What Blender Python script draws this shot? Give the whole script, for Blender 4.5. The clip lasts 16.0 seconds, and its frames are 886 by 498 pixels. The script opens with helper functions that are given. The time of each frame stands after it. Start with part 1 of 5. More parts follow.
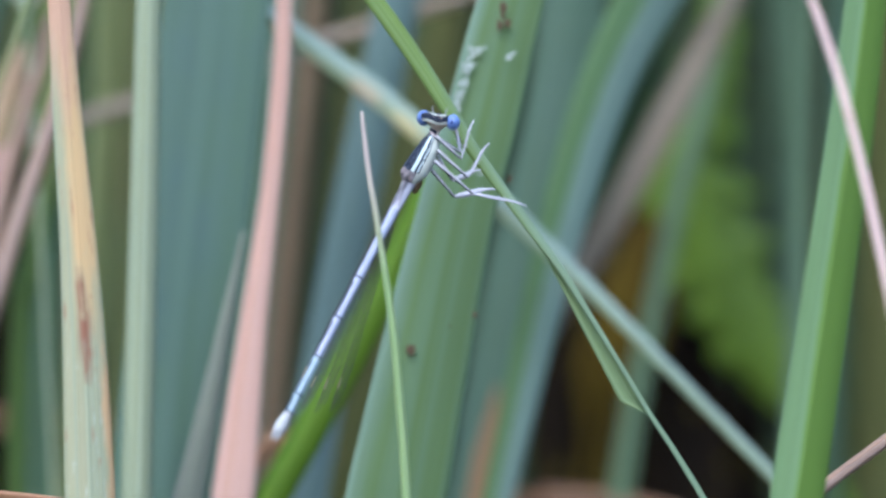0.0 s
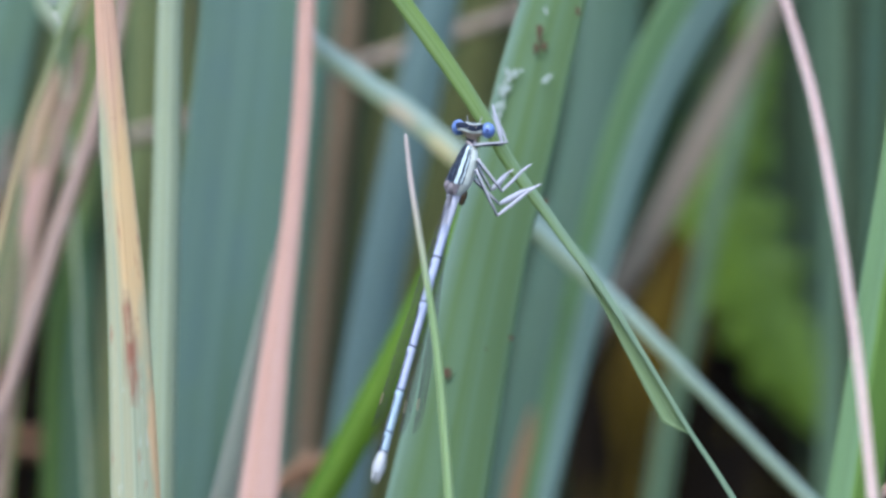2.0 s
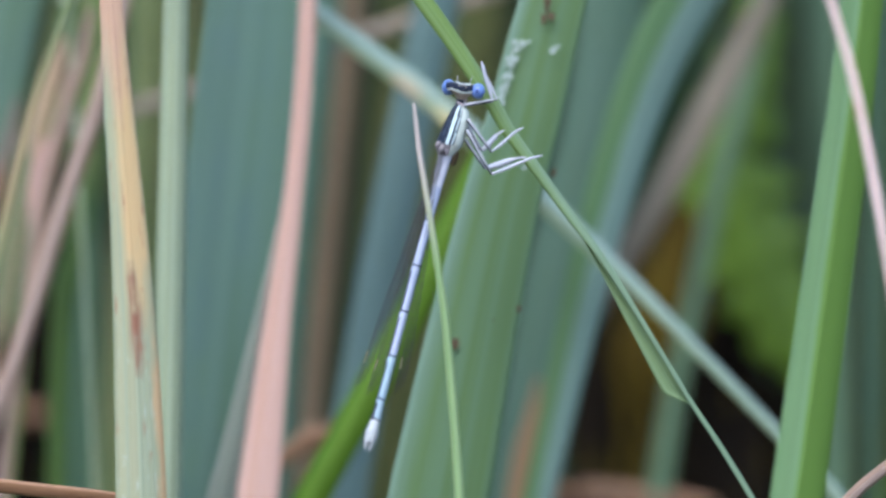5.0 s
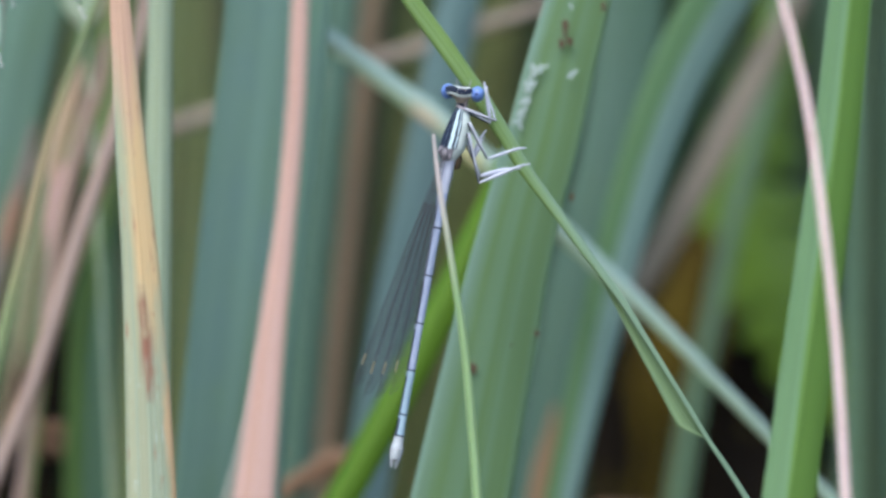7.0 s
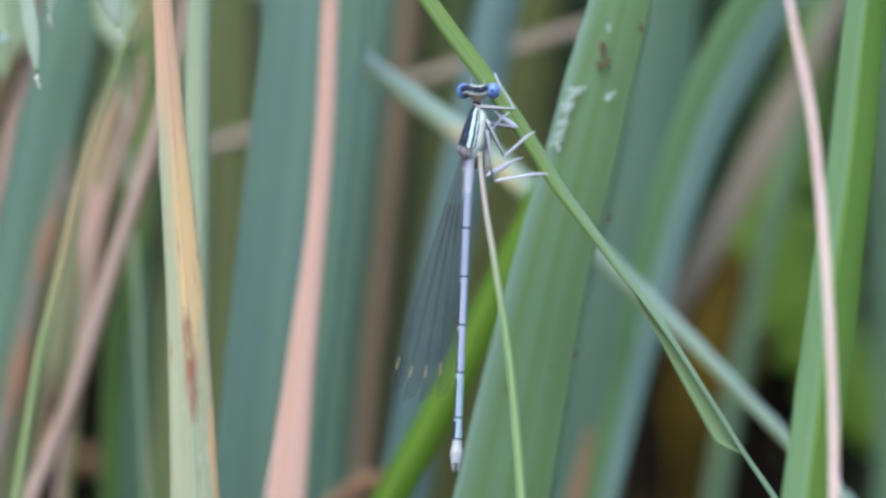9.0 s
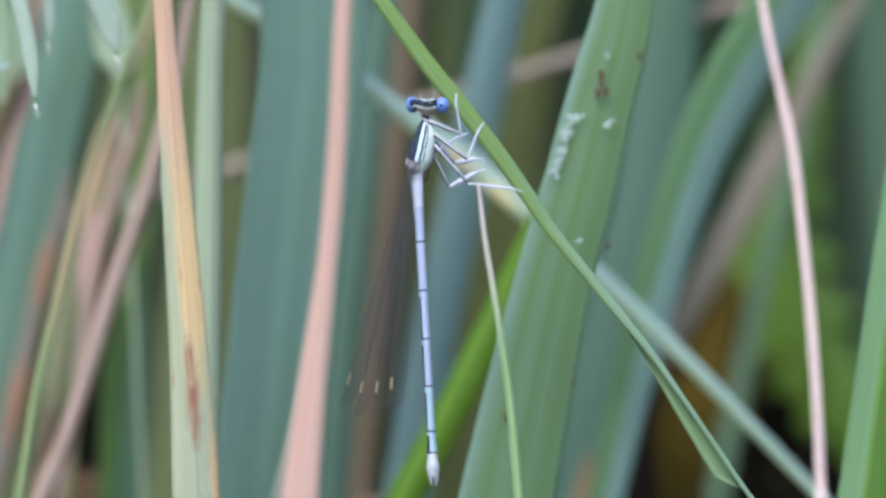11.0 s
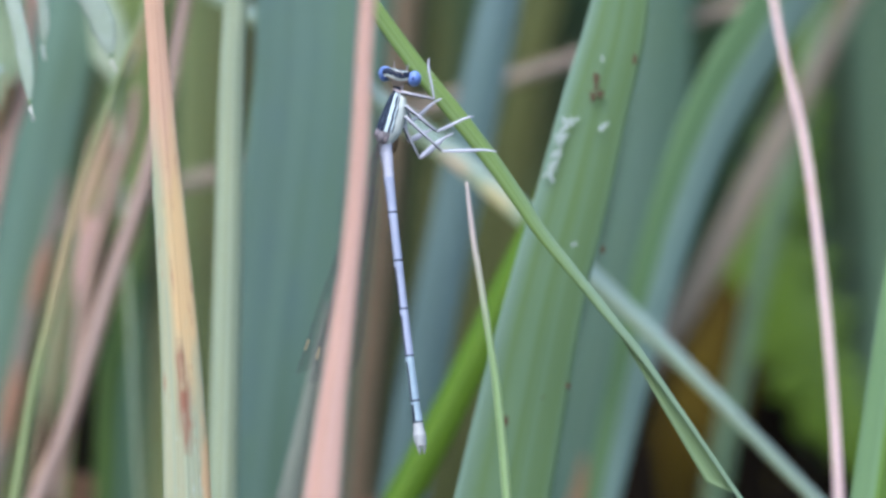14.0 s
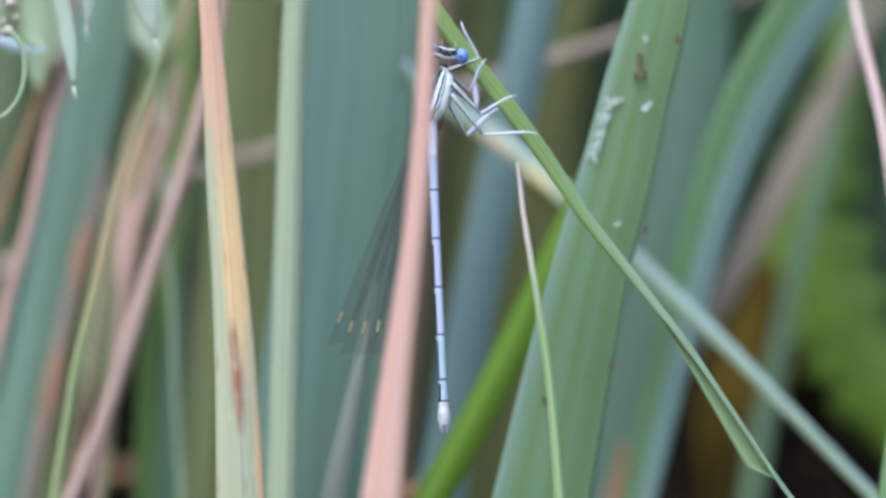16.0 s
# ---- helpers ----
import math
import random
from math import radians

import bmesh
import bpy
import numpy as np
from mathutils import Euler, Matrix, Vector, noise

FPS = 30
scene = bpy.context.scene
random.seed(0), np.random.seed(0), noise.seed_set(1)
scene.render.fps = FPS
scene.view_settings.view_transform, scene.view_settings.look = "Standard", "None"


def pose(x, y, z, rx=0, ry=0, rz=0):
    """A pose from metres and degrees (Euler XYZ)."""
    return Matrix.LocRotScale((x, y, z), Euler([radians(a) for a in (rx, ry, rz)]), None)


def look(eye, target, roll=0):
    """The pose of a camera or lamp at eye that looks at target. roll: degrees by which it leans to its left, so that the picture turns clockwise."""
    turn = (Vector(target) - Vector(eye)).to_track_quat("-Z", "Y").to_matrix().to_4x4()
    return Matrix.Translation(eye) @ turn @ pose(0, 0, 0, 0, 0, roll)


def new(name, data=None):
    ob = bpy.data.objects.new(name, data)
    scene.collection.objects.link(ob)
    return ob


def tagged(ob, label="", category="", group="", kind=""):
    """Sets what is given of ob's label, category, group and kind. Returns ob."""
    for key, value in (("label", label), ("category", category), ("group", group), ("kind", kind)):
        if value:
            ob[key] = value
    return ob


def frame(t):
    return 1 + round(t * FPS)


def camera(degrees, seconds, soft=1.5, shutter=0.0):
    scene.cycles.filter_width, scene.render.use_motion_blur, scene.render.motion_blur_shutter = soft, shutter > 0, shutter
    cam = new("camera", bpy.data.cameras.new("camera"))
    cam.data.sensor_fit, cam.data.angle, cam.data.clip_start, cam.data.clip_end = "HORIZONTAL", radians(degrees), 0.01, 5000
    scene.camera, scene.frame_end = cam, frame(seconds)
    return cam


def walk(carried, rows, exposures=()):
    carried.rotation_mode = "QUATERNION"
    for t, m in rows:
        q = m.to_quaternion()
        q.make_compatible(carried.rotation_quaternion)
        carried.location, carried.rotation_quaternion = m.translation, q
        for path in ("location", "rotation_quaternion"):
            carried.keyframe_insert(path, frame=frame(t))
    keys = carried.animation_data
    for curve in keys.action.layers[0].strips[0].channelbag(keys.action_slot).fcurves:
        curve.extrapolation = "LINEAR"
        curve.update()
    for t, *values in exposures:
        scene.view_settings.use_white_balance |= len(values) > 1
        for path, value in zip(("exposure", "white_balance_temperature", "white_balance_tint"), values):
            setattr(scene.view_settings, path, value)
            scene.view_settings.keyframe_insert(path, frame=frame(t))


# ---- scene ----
EXPOSURE = 1.57
cam = camera(7.8, 16.0, soft=3.0)
cam.data.dof.use_dof = True
cam.data.dof.focus_distance = 0.6
cam.data.dof.aperture_fstop = 12.0
CAMERA_ROWS = [
    (0, pose(0.00540, -0.6, 0.5, 89.8400, 0, -0.0425)),
    (0.5, pose(0.00495, -0.6, 0.5, 90.0077, 0, -0.0425)),
    (1, pose(0.00450, -0.6, 0.5, 90.0533, 0, -0.1188)),
    (1.5, pose(0.00405, -0.6, 0.5, 90.0684, 0, -0.0995)),
    (2, pose(0.00360, -0.6, 0.5, 90.0418, 0, 0.1102)),
    (2.5, pose(0.00315, -0.6, 0.5, 90.1142, 0, 0.1064)),
    (3, pose(0.00270, -0.6, 0.5, 90.1483, 0, -0.1682)),
    (3.5, pose(0.00225, -0.6, 0.5, 90.0913, 0, -0.2138)),
    (4, pose(0.00180, -0.6, 0.5, 90.0189, 0, -0.2405)),
    (4.2, pose(0.00168, -0.6, 0.5, 89.8890, 0, -0.2365)),
    (6.3, pose(0.00042, -0.6, 0.5, 89.7500, 0, 0.3004)),
    (6.5, pose(0.00030, -0.6, 0.5, 89.8246, 0, 0.1651)),
    (7, pose(-0.00000, -0.6, 0.5, 90.0000, 0, -0.0000)),
    (7.5, pose(-0.00075, -0.6, 0.5, 90.0610, 0, 0.1321)),
    (8, pose(-0.00150, -0.6, 0.5, 89.9963, 0, 0.1536)),
    (8.5, pose(-0.00225, -0.6, 0.5, 90.0762, 0, 0.1754)),
    (9, pose(-0.00300, -0.6, 0.5, 90.1904, 0, 0.0520)),
    (9.2, pose(-0.00305, -0.6, 0.5, 90.1407, 0, -0.1670)),
    (11.3, pose(-0.00365, -0.6, 0.5, 90.4935, 0, -0.0100)),
    (11.5, pose(-0.00360, -0.6, 0.5, 90.5335, 0, -0.0494)),
    (12, pose(-0.00340, -0.6, 0.5, 90.6595, 0, 0.1293)),
    (12.5, pose(-0.00320, -0.6, 0.5, 90.4917, 0, 0.7384)),
    (13, pose(-0.00300, -0.6, 0.5, 90.3201, 0, 0.5438)),
    (13.5, pose(-0.00280, -0.6, 0.5, 90.3774, 0, 0.1013)),
    (14, pose(-0.00260, -0.6, 0.5, 90.4650, 0, 0.0323)),
    (14.5, pose(-0.00240, -0.6, 0.5, 90.3087, 0, 0.2070)),
    (15, pose(-0.00360, -0.6, 0.5, 90.3087, 0, 0.2516)),
    (15.5, pose(-0.00480, -0.6, 0.5, 90.2743, 0, 0.2543)),
    (16, pose(-0.00600, -0.6, 0.5, 90.2895, 0, 0.0968)),
]
walk(cam, CAMERA_ROWS, [(0, EXPOSURE, 5590, 12), (4, EXPOSURE - 0.03, 5620, 11), (6.5, EXPOSURE - 0.08, 5820, 9), (9, EXPOSURE - 0.03, 5850, 8), (11.5, EXPOSURE + 0.03, 5740, 10), (13, EXPOSURE + 0.02, 5770, 13), (16, EXPOSURE + 0.07, 5740, 13)])

# ---- daylight: bright open shade under a veiled sky ----
world = bpy.data.worlds.new("sky")
scene.world = world
world.use_nodes = True
wn = world.node_tree
sky = wn.nodes.new("ShaderNodeTexSky")
sky.sky_type, sky.sun_disc = "NISHITA", False
sky.sun_elevation, sky.sun_rotation = radians(55), radians(200)
sky.air_density, sky.dust_density = 1.0, 3.0
wn.nodes["Background"].inputs[1].default_value = 0.15
wn.links.new(sky.outputs[0], wn.nodes["Background"].inputs[0])
sun = new("sun", bpy.data.lights.new("sun", "SUN"))
sun.data.energy, sun.data.angle, sun.data.color = 1.1, radians(30), (1.0, 0.97, 0.93)
sun.matrix_world = look((-0.35, -1.0, 1.9), (0, 0, 0))


# ---- materials ----
def srgb(r, g, b):
    return tuple(((c / 255 + 0.055) / 1.055) ** 2.4 if c > 10 else c / 3294.6 for c in (r, g, b)) + (1,)


def material(name, rough=0.5, spec=0.4):
    m = bpy.data.materials.new(name)
    m.use_nodes = True
    p = m.node_tree.nodes["Principled BSDF"]
    p.inputs["Roughness"].default_value = rough
    p.inputs["Specular IOR Level"].default_value = spec
    return m, m.node_tree, p


def mix_rgb(nt, fac, a, b, blend="MIX"):
    n = nt.nodes.new("ShaderNodeMix")
    n.data_type, n.blend_type = "RGBA", blend
    for sock, val in ((n.inputs["Factor"], fac), (n.inputs[6], a), (n.inputs[7], b)):
        if isinstance(val, bpy.types.NodeSocket):
            nt.links.new(val, sock)
        else:
            sock.default_value = val
    return n.outputs[2]


def ramp(nt, value, lo, hi):
    n = nt.nodes.new("ShaderNodeMapRange")
    n.inputs["From Min"].default_value, n.inputs["From Max"].default_value = lo, hi
    nt.links.new(value, n.inputs["Value"])
    return n.outputs["Result"]


def noise_tex(nt, vector, scale, detail=3.0, rough=0.5, stretch=(1, 1, 1)):
    mp = nt.nodes.new("ShaderNodeMapping")
    mp.inputs["Scale"].default_value = stretch
    nt.links.new(vector, mp.inputs["Vector"])
    n = nt.nodes.new("ShaderNodeTexNoise")
    n.inputs["Scale"].default_value, n.inputs["Detail"].default_value = scale, detail
    n.inputs["Roughness"].default_value = rough
    nt.links.new(mp.outputs[0], n.inputs["Vector"])
    return n.outputs["Fac"]


def leaf_material(name, main, second, vein=None, streaks=16, flank=None, fleck=None, translucent=0.25, rough=0.55, spec=0.5, bump=0.25, slope=0.0, bands=(), wobble=0.4, stripe=0.84, one_side=False):
    """Parallel-veined leaf: the map's u runs across the blade (0 to 1), v along it from the tip in decimetres.
    flank: colour of one side and the edge between them, which slope slants along the blade; bands: colour, v, half-length of patches, on the u = 0 edge alone if one_side."""
    m, nt, p = material(name, rough, spec)
    uv = nt.nodes.new("ShaderNodeUVMap").outputs[0]
    info = nt.nodes.new("ShaderNodeObjectInfo")
    vary = nt.nodes.new("ShaderNodeVectorMath")
    nt.links.new(uv, vary.inputs[0])
    nt.links.new(info.outputs["Random"], vary.inputs[1])
    uvr = vary.outputs[0]
    sep = nt.nodes.new("ShaderNodeSeparateXYZ")
    nt.links.new(uv, sep.inputs[0])
    blotch = ramp(nt, noise_tex(nt, uvr, 1.0, 4, 0.6, (1.5, 6, 1)), 0.38, 0.66)
    col = mix_rgb(nt, blotch, main, second)
    wide_bands = noise_tex(nt, uvr, 1.0, 2, 0.5, (5.0, 0.5, 1))
    veins = noise_tex(nt, uvr, 1.0, 2, 0.5, (streaks * 2.2, 0.9, 1))
    fine = noise_tex(nt, uvr, 1.0, 2, 0.6, (streaks * 7.0, 3.0, 1))
    if vein:
        col = mix_rgb(nt, ramp(nt, wide_bands, 0.46, 0.62), col, vein)
        col = mix_rgb(nt, ramp(nt, veins, 0.5, 0.72), col, vein)
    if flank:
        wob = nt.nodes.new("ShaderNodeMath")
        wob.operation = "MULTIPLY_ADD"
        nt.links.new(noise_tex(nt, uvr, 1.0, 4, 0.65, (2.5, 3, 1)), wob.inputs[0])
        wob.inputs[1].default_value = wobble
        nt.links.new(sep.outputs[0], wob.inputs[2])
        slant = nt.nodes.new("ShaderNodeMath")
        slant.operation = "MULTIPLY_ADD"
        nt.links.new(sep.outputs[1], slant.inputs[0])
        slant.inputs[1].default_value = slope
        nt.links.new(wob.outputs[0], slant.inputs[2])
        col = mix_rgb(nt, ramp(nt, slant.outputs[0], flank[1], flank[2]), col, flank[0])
    col = mix_rgb(nt, ramp(nt, wide_bands, 0.62, 0.1), col, (stripe, stripe, stripe, 1), "MULTIPLY")
    col = mix_rgb(nt, ramp(nt, fine, 0.75, 0.2), col, (0.84, 0.84, 0.84, 1), "MULTIPLY")
    for patch, mid, half in bands:
        d = nt.nodes.new("ShaderNodeMath")
        d.operation = "SUBTRACT"
        nt.links.new(sep.outputs[1], d.inputs[0])
        d.inputs[1].default_value = mid
        e = nt.nodes.new("ShaderNodeMath")
        e.operation = "ABSOLUTE"
        nt.links.new(d.outputs[0], e.inputs[0])
        cover = ramp(nt, e.outputs[0], half, half * 0.3)
        if one_side:
            both = nt.nodes.new("ShaderNodeMath")
            both.operation = "MULTIPLY"
            nt.links.new(cover, both.inputs[0])
            nt.links.new(ramp(nt, sep.outputs[0], 0.75, 0.3), both.inputs[1])
            cover = both.outputs[0]
        col = mix_rgb(nt, cover, col, patch)
    if fleck:
        spots = noise_tex(nt, uvr, 1.0, 4, 0.65, (6, 16, 1))
        col = mix_rgb(nt, ramp(nt, spots, 0.61, 0.69), col, fleck)
    nt.links.new(col, p.inputs["Base Color"])
    b = nt.nodes.new("ShaderNodeBump")
    b.inputs["Strength"].default_value, b.inputs["Distance"].default_value = bump, 0.0002
    nt.links.new(veins, b.inputs["Height"])
    nt.links.new(b.outputs[0], p.inputs["Normal"])
    if translucent:
        tr = nt.nodes.new("ShaderNodeBsdfTranslucent")
        nt.links.new(col, tr.inputs["Color"])
        mx = nt.nodes.new("ShaderNodeMixShader")
        mx.inputs[0].default_value = translucent
        nt.links.new(p.outputs[0], mx.inputs[1])
        nt.links.new(tr.outputs[0], mx.inputs[2])
        nt.links.new(mx.outputs[0], nt.nodes["Material Output"].inputs[0])
    return m


def skin_material(name, main, second, rough=0.4, spec=0.4, scale=900.0, bump=0.15):
    m, nt, p = material(name, rough, spec)
    co = nt.nodes.new("ShaderNodeTexCoord").outputs["Object"]
    f = noise_tex(nt, co, scale, 4, 0.6)
    g2 = noise_tex(nt, co, scale * 5, 3, 0.6)
    col = mix_rgb(nt, ramp(nt, f, 0.35, 0.68), main, second)
    col = mix_rgb(nt, ramp(nt, g2, 0.9, 0.1), col, tuple(c * 0.8 for c in main[:3]) + (1,))
    nt.links.new(col, p.inputs["Base Color"])
    b = nt.nodes.new("ShaderNodeBump")
    b.inputs["Strength"].default_value, b.inputs["Distance"].default_value = bump, 0.00005
    nt.links.new(g2, b.inputs["Height"])
    nt.links.new(b.outputs[0], p.inputs["Normal"])
    return m


LEAF_BLUE = leaf_material("glaucous_leaf", srgb(96, 126, 101), srgb(92, 121, 110), srgb(100, 129, 112), 22, stripe=0.9)
LEAF_GREY = leaf_material("grey_green_leaf", srgb(102, 128, 126), srgb(98, 126, 116), srgb(116, 142, 138), 14)
LEAF_GREEN = leaf_material("green_leaf", srgb(86, 120, 84), srgb(92, 126, 84), srgb(104, 138, 104), 16, (srgb(90, 122, 102), 0.65, 0.3))
LEAF_BROAD = leaf_material("spotted_leaf", srgb(95, 123, 78), srgb(96, 124, 74), srgb(101, 129, 92), 18, (srgb(112, 139, 116), 0.36, 0.2), stripe=0.9, wobble=0.25, spec=0.35)
LEAF_BRIGHT = leaf_material("bright_leaf", srgb(94, 130, 26), srgb(84, 120, 26), srgb(102, 136, 42), 10, None, None, 0.35, spec=0.25)
# The pale flank is the sky's reflection, painted into the colour.
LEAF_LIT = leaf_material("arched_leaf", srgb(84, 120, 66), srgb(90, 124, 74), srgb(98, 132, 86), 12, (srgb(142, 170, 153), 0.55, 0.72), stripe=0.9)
LEAF_BLADE = leaf_material("fresh_blade", srgb(106, 138, 92), srgb(100, 133, 86), srgb(114, 146, 104), 12, (srgb(96, 130, 52), 0.55, 0.63), stripe=0.9, spec=0.35)
LEAF_LIME = leaf_material("lime_leaf", srgb(112, 146, 36), srgb(76, 106, 26), srgb(114, 146, 44), 6, None, srgb(72, 96, 28), 0.4)
LEAF_DARK = leaf_material("shaded_leaf", srgb(84, 110, 76), srgb(78, 106, 84), srgb(94, 122, 92), 14)
LEAF_OLIVE = leaf_material("olive_leaf", srgb(114, 122, 66), srgb(100, 114, 62), srgb(126, 130, 84), 8)
# Green darkened so that the shade between the reeds sits in the colour.
LEAF_SHADE = leaf_material("shade_green_leaf", srgb(44, 56, 32), srgb(38, 50, 32), srgb(52, 64, 40), 8, None, None, 0.2, 0.7, 0.2)
LEAF_SLATE = leaf_material("slate_green_leaf", srgb(78, 107, 80), srgb(78, 108, 92), srgb(87, 115, 95), 12)
LEAF_DIM = leaf_material("dim_green_leaf", srgb(114, 142, 102), srgb(108, 136, 100), srgb(120, 148, 112), 10)
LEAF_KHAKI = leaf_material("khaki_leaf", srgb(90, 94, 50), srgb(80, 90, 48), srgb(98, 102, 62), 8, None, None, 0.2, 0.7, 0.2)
BEIGE_MAT = leaf_material("beige_dead_reed", srgb(162, 144, 124), srgb(152, 136, 112), srgb(172, 158, 144), 6, None, srgb(128, 108, 90), 0.15)
SCORCH_MAT = leaf_material("scorched_leaf", srgb(136, 130, 110), srgb(140, 126, 112), srgb(142, 136, 122), 5, None, srgb(116, 104, 78), 0.2, bands=((srgb(160, 124, 98), 0.105, 0.045), (srgb(158, 120, 94), 0.24, 0.055)))
MEADOW_MAT = leaf_material("meadow_green_leaf", srgb(124, 142, 72), srgb(112, 134, 68), srgb(132, 148, 88), 8)
LEAF_SAGE = leaf_material("sage_leaf", srgb(98, 128, 100), srgb(94, 124, 110), srgb(104, 134, 112), 14, stripe=0.92)
BLUSH_MAT = leaf_material("blush_withered_leaf", srgb(192, 150, 140), srgb(180, 140, 124), srgb(196, 164, 156), 5, None, None, 0.2)
OCHRE_TIP = leaf_material("orange_tan_leaf", srgb(154, 120, 80), srgb(140, 110, 76), srgb(160, 130, 96), 5, None, srgb(112, 90, 62), 0.2)
# Deep shade of the low gaps put into a near-black colour, with olive flecks.
GAP_SHADE_MAT = leaf_material("gap_shade_leaf", srgb(26, 20, 12), srgb(15, 12, 8), srgb(32, 25, 15), 6, None, srgb(84, 74, 28), 0.05, 0.8, 0.1)
PERCH_MAT = leaf_material("perch_blade", srgb(110, 136, 68), srgb(106, 132, 72), srgb(114, 140, 82), 6, (srgb(122, 147, 118), 5.4, 6.4), slope=6.0, stripe=0.9, spec=0.25)
FOLD_MAT = leaf_material("folded_blade", srgb(118, 142, 94), srgb(112, 137, 96), srgb(121, 146, 106), 6, stripe=0.92, spec=0.35)
DIAG_MAT = leaf_material("drooping_blade", srgb(142, 166, 148), srgb(144, 166, 152), srgb(152, 174, 162), 8, (srgb(146, 164, 126), 0.72, 0.4), stripe=0.92, bands=((srgb(178, 166, 136), 1.135, 0.025), (srgb(188, 182, 134), 1.188, 0.028)), one_side=True)
PINK_MAT = leaf_material("dry_pink_blade", srgb(179, 146, 128), srgb(181, 140, 116), srgb(191, 160, 147), 9, None, None, 0.2, stripe=0.9)
def math_node(nt, op, a, b):
    n = nt.nodes.new("ShaderNodeMath")
    n.operation = op
    for sock, val in zip(n.inputs, (a, b)):
        if isinstance(val, bpy.types.NodeSocket):
            nt.links.new(val, sock)
        else:
            sock.default_value = val
    return n.outputs[0]


def yellowed_material():
    """A dying leaf: pinkish tan above, a yellow core that thins out downwards, grey-green flanks, an orange rim low down, brown stains."""
    m = leaf_material("yellowed_blade", srgb(162, 166, 130), srgb(170, 172, 138), srgb(156, 168, 140), 8, stripe=0.88)
    nt = m.node_tree
    p = nt.nodes["Principled BSDF"]
    uv = nt.nodes.new("ShaderNodeUVMap").outputs[0]
    sep = nt.nodes.new("ShaderNodeSeparateXYZ")
    nt.links.new(uv, sep.inputs[0])
    rag = math_node(nt, "SUBTRACT", noise_tex(nt, uv, 1.0, 5, 0.65, (3, 9, 1)), 0.5)
    u, v = math_node(nt, "ADD", sep.outputs[0], math_node(nt, "MULTIPLY", rag, 0.5)), math_node(nt, "ADD", sep.outputs[1], math_node(nt, "MULTIPLY", rag, 0.2))
    off = math_node(nt, "ABSOLUTE", math_node(nt, "SUBTRACT", u, 0.66), 0.0)
    core = math_node(nt, "MULTIPLY", ramp(nt, off, 0.46, 0.16), ramp(nt, v, 1.065, 0.995))
    crown = ramp(nt, v, 0.875, 0.775)
    rim = math_node(nt, "MULTIPLY", ramp(nt, u, 0.8, 0.9), ramp(nt, v, 1.055, 1.095))
    old = p.inputs["Base Color"].links[0].from_socket
    col = mix_rgb(nt, core, old, srgb(194, 168, 120))
    col = mix_rgb(nt, rim, col, srgb(190, 162, 120))
    col = mix_rgb(nt, crown, col, srgb(186, 153, 126))
    stain = math_node(nt, "MULTIPLY", ramp(nt, math_node(nt, "ABSOLUTE", math_node(nt, "SUBTRACT", u, 0.5), 0.0), 0.2, 0.05), ramp(nt, math_node(nt, "ABSOLUTE", math_node(nt, "SUBTRACT", v, 1.052), 0.0), 0.045, 0.01))
    streak = ramp(nt, noise_tex(nt, uv, 1.0, 4, 0.65, (6, 15, 1)), 0.6, 0.7)
    col = mix_rgb(nt, stain, col, srgb(138, 96, 72))
    col = mix_rgb(nt, streak, col, srgb(150, 112, 84))
    chalk = ramp(nt, noise_tex(nt, uv, 1.0, 4, 0.7, (16, 26, 1)), 0.6, 0.68)
    col = mix_rgb(nt, math_node(nt, "MULTIPLY", chalk, ramp(nt, v, 1.055, 1.125)), col, srgb(186, 198, 186))
    for link in list(old.links):
        nt.links.new(col, link.to_socket) if link.to_node.type in ("BSDF_PRINCIPLED", "BSDF_TRANSLUCENT") else None
    return m


YELLOW_MAT = yellowed_material()
STALK_MAT = leaf_material("pale_stalk", srgb(148, 162, 130), srgb(154, 166, 128), srgb(158, 172, 144), 6)
DRY_MAT = leaf_material("dry_straw", srgb(170, 136, 122), srgb(174, 140, 116), srgb(180, 154, 144), 6, None, srgb(124, 96, 82), 0.15)
TAN_MAT = leaf_material("tan_withered_leaf", srgb(186, 160, 120), srgb(178, 150, 124), srgb(192, 170, 140), 5, None, srgb(140, 132, 88), 0.2)
MAUVE_MAT = leaf_material("dry_mauve", srgb(160, 134, 114), srgb(148, 119, 95), srgb(172, 152, 141), 6, None, srgb(122, 98, 86), 0.15)
GREIGE_MAT = leaf_material("grey_beige_leaf", srgb(124, 134, 117), srgb(120, 130, 115), srgb(134, 138, 125), 6, None, None, 0.25, stripe=0.92)
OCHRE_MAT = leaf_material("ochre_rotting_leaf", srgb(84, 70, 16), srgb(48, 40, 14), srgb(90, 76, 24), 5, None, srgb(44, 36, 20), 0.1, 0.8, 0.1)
BROWN_MAT = leaf_material("brown_stem", srgb(116, 98, 70), srgb(102, 88, 60), srgb(126, 108, 84), 6, None, None, 0.1)
RUST_MAT = leaf_material("rust_leaf", srgb(150, 110, 76), srgb(138, 102, 72), srgb(160, 124, 90), 6, None, srgb(100, 74, 54), 0.15)
STRAW_MAT = leaf_material("pale_dry_stem", srgb(230, 200, 190), srgb(222, 188, 176), srgb(234, 212, 204), 5, None, srgb(172, 128, 108), 0.1)
TIP_MAT = leaf_material("grass_stem", srgb(140, 168, 110), srgb(132, 162, 102), srgb(152, 176, 126), 4, None, None, 0.2, bands=((srgb(190, 178, 168), 0.0, 0.15),))
YGREEN_MAT = leaf_material("yellow_green_stem", srgb(140, 156, 100), srgb(132, 152, 96), srgb(154, 166, 120), 4, bands=((srgb(168, 152, 112), 0.86, 0.14),))
